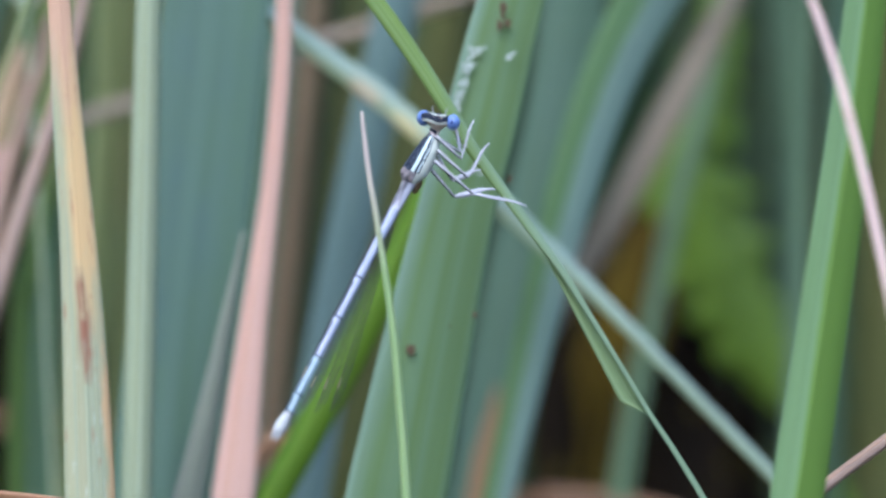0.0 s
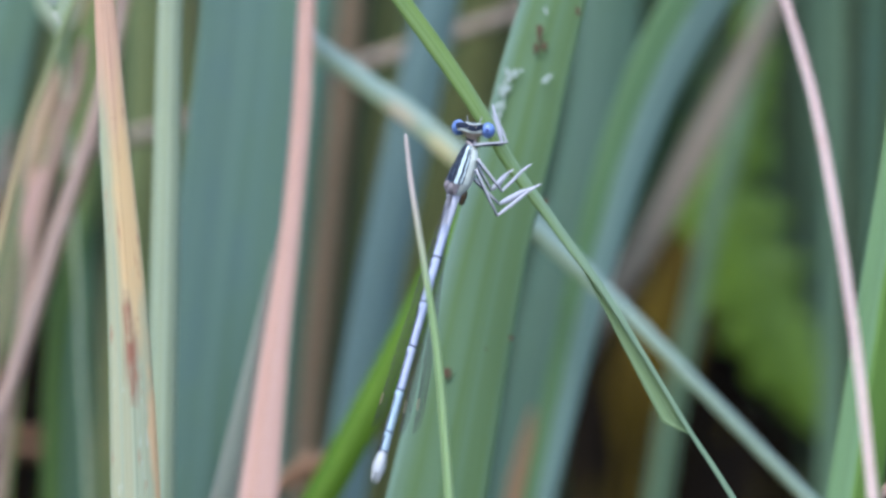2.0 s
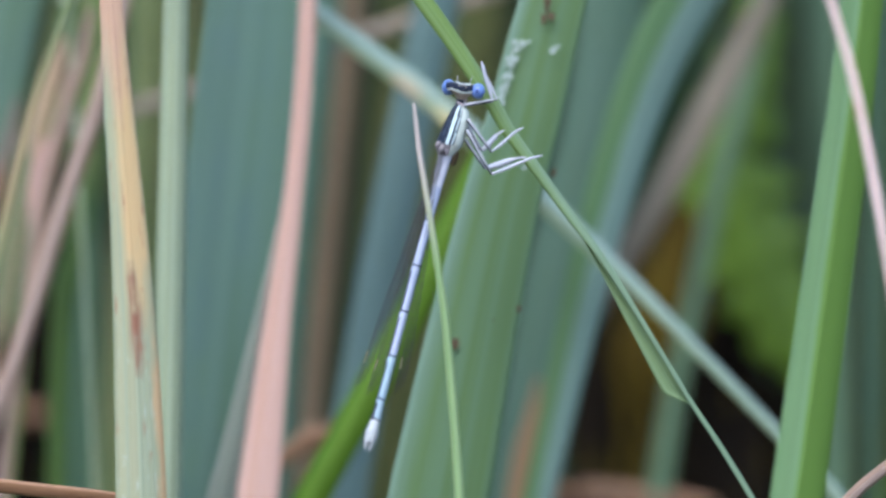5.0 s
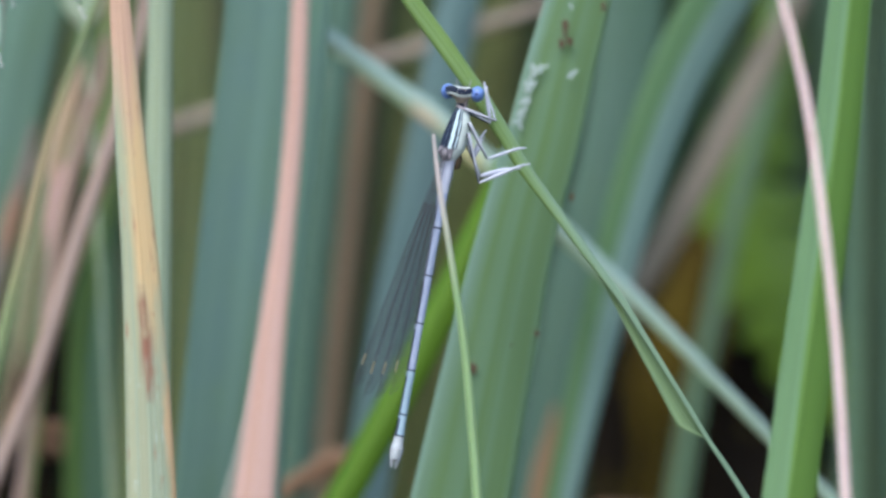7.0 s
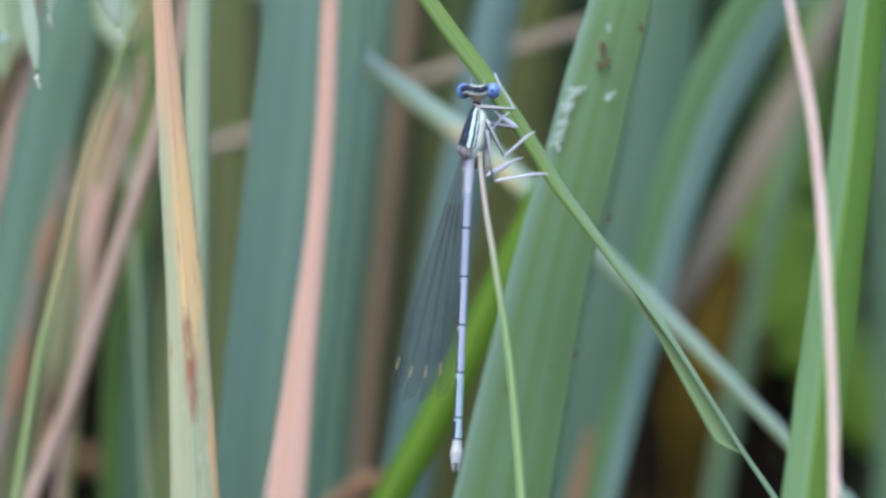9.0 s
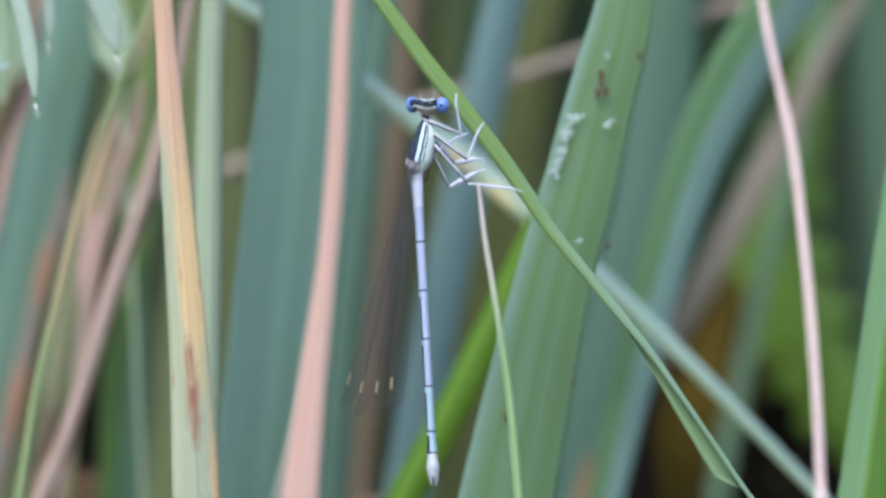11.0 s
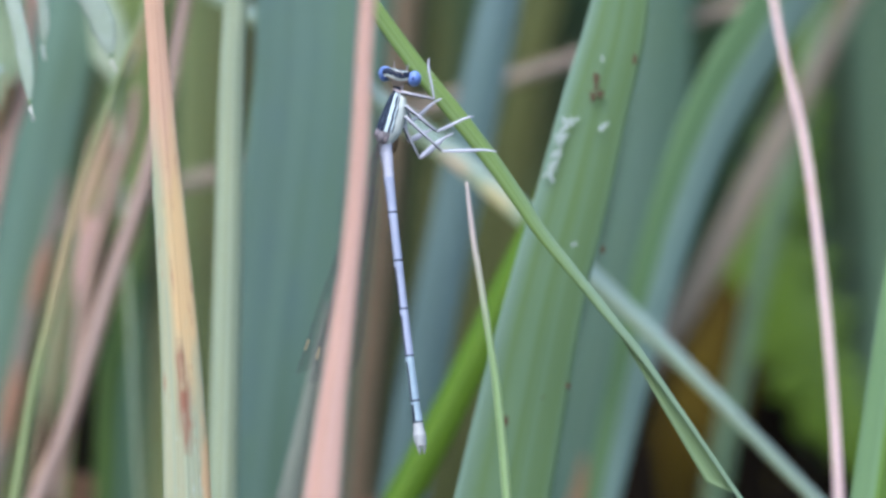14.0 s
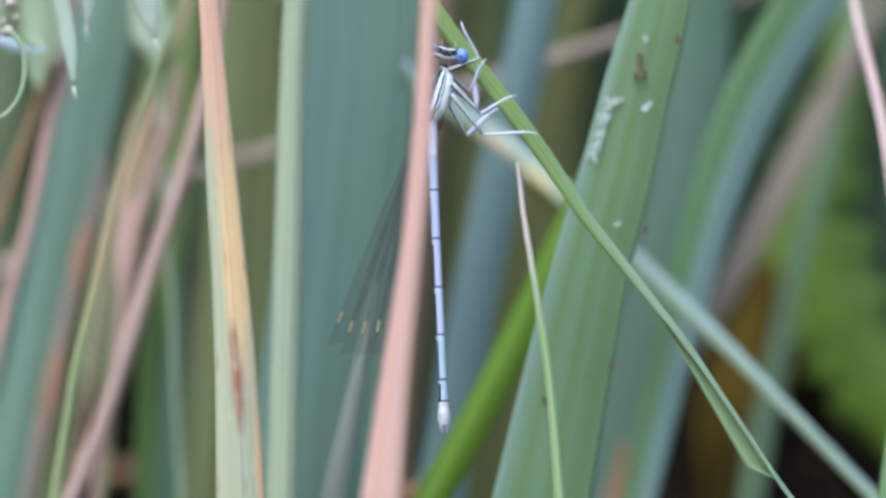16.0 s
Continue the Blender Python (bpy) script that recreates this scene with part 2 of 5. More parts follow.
POD_MAT = skin_material("pod_skin", srgb(144, 158, 142), srgb(130, 146, 122), 0.5, 0.25, 500)
VIVID_MAT = leaf_material("vivid_leaf", srgb(86, 116, 44), srgb(78, 110, 50), srgb(94, 124, 58), 6)
PALE_LIME = leaf_material("pale_lime_leaf", srgb(136, 148, 86), srgb(122, 138, 80), srgb(146, 156, 104), 6)
TAUPE_MAT = leaf_material("taupe_dead_leaf", srgb(122, 114, 94), srgb(108, 102, 80), srgb(130, 120, 104), 6, None, srgb(92, 80, 62), 0.15)
TENDRIL_MAT = skin_material("tendril_skin", srgb(130, 148, 116), srgb(120, 140, 104), 0.5, 0.3, 800)
BUD_MAT = skin_material("bud_skin", srgb(156, 146, 136), srgb(130, 116, 106), 0.6, 0.3, 1500)
HANG_MAT = leaf_material("soft_hanging_leaf", srgb(174, 190, 152), srgb(158, 178, 134), srgb(184, 196, 172), 5)
MOSS_MAT = leaf_material("moss_green_leaf", srgb(112, 128, 84), srgb(104, 122, 86), srgb(124, 138, 100), 7)
PALE_VETCH = skin_material("pale_vetch_leaf", srgb(136, 154, 122), srgb(122, 142, 110), 0.6, 0.2, 300)
VETCH_MAT = skin_material("vetch_green", srgb(98, 128, 80), srgb(84, 116, 66), 0.5, 0.3, 400)
LEAFLET_MAT = skin_material("leaflet_green", srgb(66, 98, 52), srgb(56, 88, 46), 0.5, 0.3, 400)
SPOT_MAT = skin_material("brown_fleck", srgb(84, 70, 50), srgb(64, 54, 38), 0.7, 0.2, 2500)
SCALE_MAT = skin_material("white_crust", srgb(164, 176, 170), srgb(138, 158, 142), 0.8, 0.2, 3000, 0.5)
THREAD_MAT = skin_material("white_thread", srgb(206, 206, 196), srgb(186, 188, 176), 0.6, 0.3, 2000)
MILKY_MAT = skin_material("milky_leaf", srgb(166, 184, 188), srgb(150, 172, 170), 0.5, 0.3, 600)
SOIL_MAT = skin_material("wet_soil", srgb(48, 40, 32), srgb(36, 32, 26), 0.8, 0.25, 20.0, 0.6)

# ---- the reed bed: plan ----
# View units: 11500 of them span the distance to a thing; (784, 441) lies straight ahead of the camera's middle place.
UNIT = 11500.4


def place(u, v, y):
    return Vector(((u - 784) / UNIT * (0.6 + y), y, 0.5 - (v - 441) / UNIT * (0.6 + y)))


def spline(pts, n):
    """Catmull-Rom through rows of numbers, n steps a span."""
    P = [np.array(p, float) for p in pts]
    P = [2 * P[0] - P[1]] + P + [2 * P[-1] - P[-2]]
    out = []
    for i in range(1, len(P) - 2):
        a, b, c, d = P[i - 1:i + 3]
        for k in range(n):
            t = k / n
            q = 0.5 * (2 * b + (c - a) * t + (2 * a - 5 * b + 4 * c - d) * t * t + (3 * b - a - 3 * c + d) * t ** 3)
            q[3] = b[3] + (c[3] - b[3]) * t
            out.append(q)
    out.append(P[-2])
    return out


def rail(pts, y, up, down, steps=6):
    """Centre line and width of a blade, from tip to root: rows x, y, z, width in metres. pts: view units u, v, width."""
    ys = y if isinstance(y, tuple) else (y, y)
    rows = []
    for i, (u, v, w) in enumerate(pts):
        yy = ys[0] + (ys[1] - ys[0]) * i / (len(pts) - 1)
        rows.append((*place(u, v, yy), w / UNIT * (0.6 + yy)))
    rows = spline(rows, steps)
    head = []
    if up:
        d = rows[0][:3] - rows[2][:3]
        d /= np.linalg.norm(d)
        for k in range(8, 0, -1):
            f = k / 8
            q = rows[0].copy()
            q[:3] += d * up * f + np.array((0, 0.1, -0.25)) * up * f ** 3
            q[3] *= (1 - f) ** 0.7 * 1.02 + 0.02
            head.append(q)
    foot = []
    if down:
        a, b = rows[-4], rows[-1]
        slope = (b[:2] - a[:2]) / max(a[2] - b[2], 1e-4)
        slope = np.clip(slope, -1.6, 1.6)
        reach, z0 = 0.10, b[2]
        for k in range(1, 15):
            h = (z0 + 0.004) * (k / 14) ** 1.5
            q = b.copy()
            q[:2] += slope * reach * (1 - math.exp(-h / reach))
            q[2] = z0 - h
            q[3] *= 1 + 0.25 * (k / 14)
            foot.append(q)
    return np.array(head + rows + foot)


def blade_mesh(name, R, fold=0.12, thick=0.00022, turn=0.0, tube=False, cols=9, wave=0.0, seed=0, jag=0.0):
    """A blade along the rail R: folded along its midrib, or a round stem."""
    rng = random.Random(seed)
    verts, faces, uvs = [], [], []
    n = len(R)
    along = np.concatenate(([0], np.cumsum(np.linalg.norm(np.diff(R[:, :3], axis=0), axis=1))))
    ph = [rng.uniform(0, 6.28) for _ in range(4)]
    ring = 12 if tube else 2 * cols
    spine = []
    for i in range(n):
        T = Vector(R[max(i - 1, 0)][:3]) - Vector(R[min(i + 1, n - 1)][:3])
        T.normalize()
        S = T.cross(Vector((0, 1, 0)))
        S = -S.normalized() if S.length > 1e-6 else Vector((1, 0, 0))
        if S.x < 0:
            S = -S
        a = turn + 0.25 * math.sin(along[i] * 9 + ph[0])
        N = S.cross(T).normalized()
        if N.y > 0:
            N = -N
        if not tube:
            S, N = S * math.cos(a) + N * math.sin(a), N * math.cos(a) - S * math.sin(a)
        C, w = Vector(R[i][:3]), R[i][3]
        if tube:
            for k in range(ring):
                g = 2 * math.pi * k / ring
                verts.append(C + S * math.cos(g) * w / 2 + N * math.sin(g) * w / 2)
                uvs.append((0.5 + 0.5 * math.cos(g), along[i] * 10))
            spine.append([(C - S * math.cos(g) * w / 2 + N * math.sin(g) * w / 2, 0) for g in [math.pi * k / 8 for k in range(9)]] + [N])
        else:
            stretch = 1 / max(math.cos(a), 0.5)
            row = []
            for k in range(cols):
                u = 2 * k / (cols - 1) - 1
                dep = fold * w * (abs(u) ** 1.3 - 0.5)
                dep += wave * w * math.sin(along[i] * 130 + ph[1] + u * 2) * abs(u)
                bite = 1 + jag * (noise.noise((along[i] * 420, 3.0 if u < 0 else 9.0, seed)) + 0.6 * noise.noise((along[i] * 240, 5.0 if u < 0 else 11.0, seed)))
                row.append((C + S * u * w / 2 * stretch * bite - N * dep, (u + 1) / 2, N))
            th = min(thick, w * 0.2)
            spine.append([(q + nn * th / 2 * (1 - abs(2 * u - 1) ** 4), u) for q, u, nn in row] + [N])
            for q, u, nn in row:
                verts.append(q + nn * th / 2 * (1 - abs(2 * u - 1) ** 4))
                uvs.append((u, along[i] * 10))
            for q, u, nn in reversed(row):
                verts.append(q - nn * th / 2)
                uvs.append((u, along[i] * 10))
    for i in range(n - 1):
        for k in range(ring):
            a, b = i * ring + k, i * ring + (k + 1) % ring
            faces.append((a, b, b + ring, a + ring))
    faces.append(tuple(range(ring))[::-1])
    faces.append(tuple(range((n - 1) * ring, n * ring)))
    me = bpy.data.meshes.new(name)
    me.from_pydata([tuple(v) for v in verts], [], faces)
    lay = me.uv_layers.new(name="UVMap")
    idx = np.empty(len(me.loops), np.int32)
    me.loops.foreach_get("vertex_index", idx)
    lay.data.foreach_set("uv", np.array(uvs, np.float32)[idx].ravel())
    me.polygons.foreach_set("use_smooth", np.ones(len(me.polygons), bool))
    bm = bmesh.new()
    bm.from_mesh(me)
    bmesh.ops.recalc_face_normals(bm, faces=bm.faces)
    bm.to_mesh(me)
    bm.free()
    return me, spine


SEED = [0]


def blade(name, mat, pts, y, label, category="leaf", up=0.09, down=True, origin=None, group="reed bed leaves", ribs=(), steps=6, **kw):
    """One leaf or stem as a thing of its own; its origin is its root, or the given place."""
    SEED[0] += 1
    R = rail(pts, y, up, down, steps)
    o = Vector(origin) if origin else Vector((R[-1][0], R[-1][1], 0.0 if down else R[-1][2]))
    R[:, :3] -= np.array(o)
    me, spine = blade_mesh(name, R, seed=SEED[0], **kw)
    me.materials.append(mat)
    ob = tagged(new(name, me), label, category, group)
    ob.matrix_basis = Matrix.Translation(o)
    for u, r in ribs:
        rib(ob, spine, R, u, r, mat)
    return ob


def rib(leaf, spine, R, u, radius, mat):
    """One raised vein along a leaf, a low ridge on its face."""
    verts, faces, uvs = [], [], []
    v = 0.0
    for i, row in enumerate(spine):
        nn, cells = row[-1], row[:-1]
        k = min(int(u * (len(cells) - 1)), len(cells) - 2)
        f = u * (len(cells) - 1) - k
        c = cells[k][0].lerp(cells[k + 1][0], f)
        side = (cells[k + 1][0] - cells[k][0]).normalized()
        r = min(radius, R[i][3] * 0.06)
        if i:
            v += float(np.linalg.norm(R[i][:3] - R[i - 1][:3])) * 10
        for a, h in ((-1.6, -0.3), (-0.6, 0.5), (0.6, 0.5), (1.6, -0.3)):
            verts.append(tuple(c + side * a * r + nn * h * r))
            uvs.append((u, v))
    for i in range(len(spine) - 1):
        for k in range(3):
            a = i * 4 + k
            faces.append((a, a + 1, a + 5, a + 4))
    me = bpy.data.meshes.new("vein")
    me.from_pydata(verts, [], faces)
    lay = me.uv_layers.new(name="UVMap")
    idx = np.empty(len(me.loops), np.int32)
    me.loops.foreach_get("vertex_index", idx)
    lay.data.foreach_set("uv", np.array(uvs, np.float32)[idx].ravel())
    me.polygons.foreach_set("use_smooth", np.ones(len(faces), bool))
    me.materials.append(mat)
    ob = new("midrib" if abs(u - 0.5) < 0.06 else "vein", me)
    ob.parent = leaf


def part(name, bm, mat, parent, label=""):
    me = bpy.data.meshes.new(name)
    bm.to_mesh(me)
    bm.free()
    for m in mat if isinstance(mat, (list, tuple)) else [mat]:
        me.materials.append(m)
    ob = new(name, me)
    ob.parent = parent
    if label:
        ob["label"] = label
    return ob


def smooth(bm):
    for f in bm.faces:
        f.smooth = True
    return bm

# ---- ground ----
def build_ground():
    n = 60
    verts, faces = [], []
    for i in range(n + 1):
        for j in range(n + 1):
            s, t = 2 * i / n - 1, 2 * j / n - 1
            x, y = 400 * s * abs(s) ** 3, 400 * t * abs(t) ** 3
            near = math.exp(-(x * x + y * y) / 4)
            z = -0.004 + 0.004 * near * noise.noise((x * 9, y * 9, 0))
            verts.append((x, y, z))
    for i in range(n):
        for j in range(n):
            a = i * (n + 1) + j
            faces.append((a, a + n + 1, a + n + 2, a + 1))
    me = bpy.data.meshes.new("ground")
    me.from_pydata(verts, [], faces)
    me.materials.append(SOIL_MAT)
    me.polygons.foreach_set("use_smooth", np.ones(len(faces), bool))
    tagged(new("ground", me), "damp dark brown soil under the reeds", "ground", kind="structure")


build_ground()


# ---- thicket behind: uncountable far leaves ----
def build_thicket():
    m = leaf_material("thicket_leaf", srgb(60, 84, 48), srgb(54, 78, 52), srgb(70, 94, 60), 10)
    nt = m.node_tree
    p = nt.nodes["Principled BSDF"]
    geo = nt.nodes.new("ShaderNodeNewGeometry")
    old = p.inputs["Base Color"].links[0].from_socket
    dry = ramp(nt, geo.outputs["Random Per Island"], 0.86, 0.9)
    col = mix_rgb(nt, dry, old, srgb(96, 82, 62))
    nt.links.new(col, p.inputs["Base Color"])
    rng = random.Random(7)
    verts, faces, uvs = [], [], []
    made = 0
    while made < 5200:
        if made < 1700:
            x, y = rng.gauss(0, 0.3), 0.17 + rng.random() ** 1.4 * 0.9
        else:
            x, y = rng.gauss(0, 1.5), 0.9 + rng.gauss(0, 0.9)
            if abs(x) < 0.16 + 0.04 * max(y, 0) and y < 0.3:
                continue
            if y < 0.0 and (abs(x) < 0.45 - y or noise.noise((x * 1.3, y * 1.3, 5)) < 0.0):
                continue
        made += 1
        h, w = rng.uniform(0.55, 1.05), rng.uniform(0.004, 0.012)
        ang, lean, az = rng.uniform(-0.9, 0.9), rng.gauss(0, 0.16), rng.uniform(0, 6.28)
        lx, ly = lean * math.cos(az), lean * math.sin(az) * 0.5
        base = len(verts)
        n = 9
        for i in range(n):
            f = i / (n - 1)
            cx, cy, cz = x + lx * h * f + 0.3 * lx * h * f * f, y + ly * h * f, h * f * (1 - 0.12 * f * f) - 0.005
            ww = w * (1 - f ** 3) * 0.5 + 0.0003
            dx, dy = math.cos(ang), math.sin(ang)
            verts += [(cx - dx * ww, cy - dy * ww, cz), (cx + dy * ww * 0.3, cy - dx * ww * 0.3, cz), (cx + dx * ww, cy + dy * ww, cz)]
            uvs += [(0, f * h * 10 + made), (0.5, f * h * 10 + made), (1, f * h * 10 + made)]
        for i in range(n - 1):
            for k in range(2):
                a = base + i * 3 + k
                faces.append((a, a + 1, a + 4, a + 3))
    me = bpy.data.meshes.new("reed_thicket")
    me.from_pydata(verts, [], faces)
    lay = me.uv_layers.new(name="UVMap")
    idx = np.empty(len(me.loops), np.int32)
    me.loops.foreach_get("vertex_index", idx)
    lay.data.foreach_set("uv", np.array(uvs, np.float32)[idx].ravel())
    me.polygons.foreach_set("use_smooth", np.ones(len(faces), bool))
    me.materials.append(m)
    tagged(new("reed_thicket", me), "dense thicket of green and dry reed leaves", "reeds", kind="stuff")


build_thicket()

# ---- leaves and stems, far to near ----
GLAUCOUS = "broad blue-green reed leaf standing upright"
DULL = "dull green reed leaf behind the others"
GAP_SHADE = "near-black reed leaf added for the shade low in a gap"
def standing(name, mat, pts, y, lab, up, turn=None):
    """One leaf or stem of the bed behind the perch; up: how far it reaches above its first point."""
    round_one = name in ("dead_reed", "grass_stalk")
    blade(name, mat, pts, y, lab, "reed" if round_one else "leaf", up=up, tube=round_one, fold=0.10, turn=random.Random(pts[0][0] * 7 + pts[-1][0]).uniform(-0.22, 0.22) if turn is None else turn, wave=0.03 if "ragged" in lab else 0.01, jag=0.6 if "ragged" in lab else 0.0, steps=18 if "ragged" in lab else 6,
          ribs=((0.3, 0.00007), (0.52, 0.00007), (0.74, 0.00007)) if round_one else ((0.3, 0.00012), (0.5, 0.0002), (0.72, 0.00012)) if name == "broad_leaf" else ((0.5, 0.0002),))


# Near-black leaves added where the low gaps hold only shade.
standing("reed_leaf", GAP_SHADE_MAT, [(1150, 500, 60), (1190, 620, 130), (1200, 760, 150), (1200, 920, 150)], 0.12, GAP_SHADE, 0)
standing("reed_leaf", GAP_SHADE_MAT, [(1330, 560, 60), (1310, 680, 140), (1300, 800, 160), (1310, 920, 170)], 0.115, GAP_SHADE, 0)
standing("reed_leaf", GAP_SHADE_MAT, [(1460, 640, 60), (1440, 740, 130), (1420, 840, 140), (1410, 920, 150)], 0.12, GAP_SHADE, 0)
standing("reed_leaf", GAP_SHADE_MAT, [(1240, 330, 40), (1215, 430, 80), (1200, 560, 100), (1120, 920, 100)], 0.155, GAP_SHADE, 0)
standing("reed_leaf", GAP_SHADE_MAT, [(90, 560, 40), (85, 660, 90), (70, 780, 100), (60, 920, 100)], 0.13, GAP_SHADE, 0)
standing("reed_leaf", LEAF_SHADE, [(702, -40, 36), (672, 300, 36), (636, 640, 36), (616, 920, 36)], 0.11, "deep green reed leaf with the shadow in its colour", 0.05)
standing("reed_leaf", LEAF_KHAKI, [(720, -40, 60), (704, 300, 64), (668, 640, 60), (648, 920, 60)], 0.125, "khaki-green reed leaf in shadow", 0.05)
standing("reed_leaf", LEAF_SHADE, [(1150, -40, 60), (1120, 300, 60), (1090, 640, 60), (1080, 920, 60)], 0.14, "deep green reed leaf with the shadow in its colour", 0.05)
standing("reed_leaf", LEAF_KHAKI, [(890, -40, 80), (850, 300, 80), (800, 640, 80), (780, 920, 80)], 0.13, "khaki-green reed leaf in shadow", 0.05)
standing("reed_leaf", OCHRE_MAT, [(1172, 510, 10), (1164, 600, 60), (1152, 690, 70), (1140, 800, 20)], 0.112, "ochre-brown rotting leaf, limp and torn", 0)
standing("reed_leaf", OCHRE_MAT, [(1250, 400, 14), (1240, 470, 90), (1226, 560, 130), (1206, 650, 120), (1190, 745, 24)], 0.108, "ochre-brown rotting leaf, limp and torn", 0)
standing("reed_leaf", LEAF_SHADE, [(1436, -40, 26), (1450, 300, 30), (1470, 920, 30)], 0.112, "deep green reed leaf with the shadow in its colour", 0.05)
standing("reed_leaf", LEAF_SHADE, [(1552, -40, 24), (1545, 400, 26), (1545, 920, 28)], 0.075, "deep green reed leaf with the shadow in its colour", 0.05)
standing("reed_leaf", LEAF_SHADE, [(1400, 130, 20), (1390, 200, 40), (1392, 300, 40), (1400, 400, 20)], 0.12, "deep green reed leaf with the shadow in its colour", 0.0)
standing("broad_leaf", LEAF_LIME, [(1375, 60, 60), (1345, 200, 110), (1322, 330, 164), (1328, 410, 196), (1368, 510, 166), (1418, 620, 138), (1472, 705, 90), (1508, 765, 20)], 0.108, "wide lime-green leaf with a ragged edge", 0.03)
standing("reed_leaf", LEAF_SHADE, [(1330, -40, 40), (1322, 160, 44), (1316, 320, 36), (1312, 420, 10)], 0.115, "deep green reed leaf with the shadow in its colour", 0.05)
standing("reed_leaf", GAP_SHADE_MAT, [(1120, 520, 40), (1108, 640, 110), (1100, 780, 130), (1090, 920, 130)], 0.115, GAP_SHADE, 0)
standing("reed_leaf", LEAF_DARK, [(1490, -40, 120), (1490, 400, 130), (1500, 920, 130)], 0.12, DULL, 0.09)
standing("reed_leaf", LEAF_DARK, [(1565, -60, 100), (1552, 400, 104), (1535, 920, 104)], 0.08, GLAUCOUS, 0.09)
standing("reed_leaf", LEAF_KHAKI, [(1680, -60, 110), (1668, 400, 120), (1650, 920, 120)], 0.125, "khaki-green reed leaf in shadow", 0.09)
standing("reed_leaf", LEAF_DIM, [(1395, -60, 34), (1352, 180, 37), (1310, 340, 38), (1284, 450, 37), (1256, 580, 36), (1226, 720, 37), (1196, 900, 40)], 0.09, "narrow grey-green reed leaf, dull and straight", 0.09)
standing("dead_reed_leaf", TAUPE_MAT, [(1440, -60, 30), (1362, 90, 44), (1290, 222, 54), (1220, 350, 54), (1150, 475, 46), (1095, 570, 30)], 0.08, "taupe dead leaf leaning across the reeds", 0.09)
standing("reed_leaf", LEAF_SLATE, [(1120, -40, 110), (1092, 250, 130), (1020, 560, 134), (950, 920, 120)], 0.07, DULL, 0.09)
standing("reed_leaf", LEAF_LIT, [(1312, -60, 108), (1240, 55, 106), (1173, 200, 96), (1112, 390, 84), (1054, 620, 70), (990, 900, 56)], 0.05, "arched reed leaf with a sky sheen painted on one flank", 0.09)
standing("dead_reed_leaf", OCHRE_TIP, [(983, 715, 6), (974, 770, 22), (958, 840, 32), (946, 920, 38)], 0.062, "rust-brown withered stub of a leaf", 0)
standing("dead_reed_leaf", RUST_MAT, [(1300, 938, 10), (1230, 932, 34), (1140, 920, 38), (1040, 912, 36)], 0.09, "rust-brown dead leaf lying low", 0)
standing("reed_leaf", LEAF_GREY, [(824, -40, 74), (766, 230, 80), (708, 520, 82), (640, 920, 82)], 0.06, "grey-blue reed leaf in soft shade", 0.09)
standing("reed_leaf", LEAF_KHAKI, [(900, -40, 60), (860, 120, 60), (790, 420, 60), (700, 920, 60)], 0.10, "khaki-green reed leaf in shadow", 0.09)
standing("dead_reed", BROWN_MAT, [(664, -40, 46), (630, 300, 46), (592, 640, 46), (568, 920, 48)], 0.085, "brown dead reed, upright and dry", 0.09)
standing("reed_leaf", LEAF_SAGE, [(616, -40, 52), (582, 300, 54), (548, 600, 58), (518, 920, 60)], 0.07, "grey-green reed leaf in soft shade", 0.09)
standing("reed_leaf", LEAF_OLIVE, [(345, -40, 76), (350, 300, 76), (330, 600, 70), (310, 920, 70)], 0.10, "olive-green reed leaf among dead reeds", 0.09)
standing("reed_leaf", PALE_LIME, [(290, -40, 60), (284, 200, 50), (262, 500, 56), (230, 920, 60)], 0.09, "pale lime-green reed leaf, soft and dull", 0.09)
standing("reed_leaf", VIVID_MAT, [(196, 350, 8), (170, 460, 30), (148, 540, 42), (138, 640, 40), (134, 760, 38), (132, 900, 38)], 0.06, "narrow vivid green reed leaf beside dead reeds", 0)
standing("vetch_leaf", MEADOW_MAT, [(162, -150, 10), (172, -95, 48), (174, -55, 42), (170, -25, 8)], 0.055, "lime-green soft leaf hanging from above", 0.0, 0.0)
standing("reed_leaf", GAP_SHADE_MAT, [(34, 600, 10), (24, 680, 40), (14, 770, 48), (4, 920, 48)], 0.07, GAP_SHADE, 0)
standing("vetch_leaf", VIVID_MAT, [(168, 10, 10), (158, 50, 34), (148, 90, 32), (142, 122, 8)], 0.055, "deep green soft leaf hanging from above", 0.0)
standing("reed_leaf", LEAF_KHAKI, [(128, 0, 10), (110, 60, 34), (88, 160, 34), (68, 240, 24), (56, 300, 8)], 0.06, "khaki-green reed leaf in shadow", 0.0)
standing("dead_reed_leaf", SCORCH_MAT, [(62, 215, 8), (48, 290, 26), (22, 385, 30), (-6, 500, 30), (-30, 620, 34), (-64, 770, 30), (-90, 900, 30)], 0.055, "scorched mauve and orange dead leaf", 0.0)
standing("dead_reed_leaf", BLUSH_MAT, [(112, 290, 10), (104, 340, 34), (96, 395, 32), (88, 460, 10)], 0.052, "pinkish withered leaf scrap, dry", 0.0)
standing("reed_leaf", MEADOW_MAT, [(208, -40, 60), (192, 200, 60), (176, 400, 54), (168, 600, 44), (160, 920, 44)], 0.08, "meadow-green reed leaf among dead reeds", 0.09, 0.2)
standing("reed_leaf", MOSS_MAT, [(120, -60, 70), (105, 200, 76), (50, 560, 70), (-20, 920, 70)], 0.095, "moss-green reed leaf, dull and soft", 0.09)
standing("vetch_leaf", HANG_MAT, [(110, -150, 10), (132, -70, 60), (146, 0, 74), (150, 30, 50), (152, 56, 8)], 0.05, "pale green soft leaf hanging from above", 0.0, 0.0)
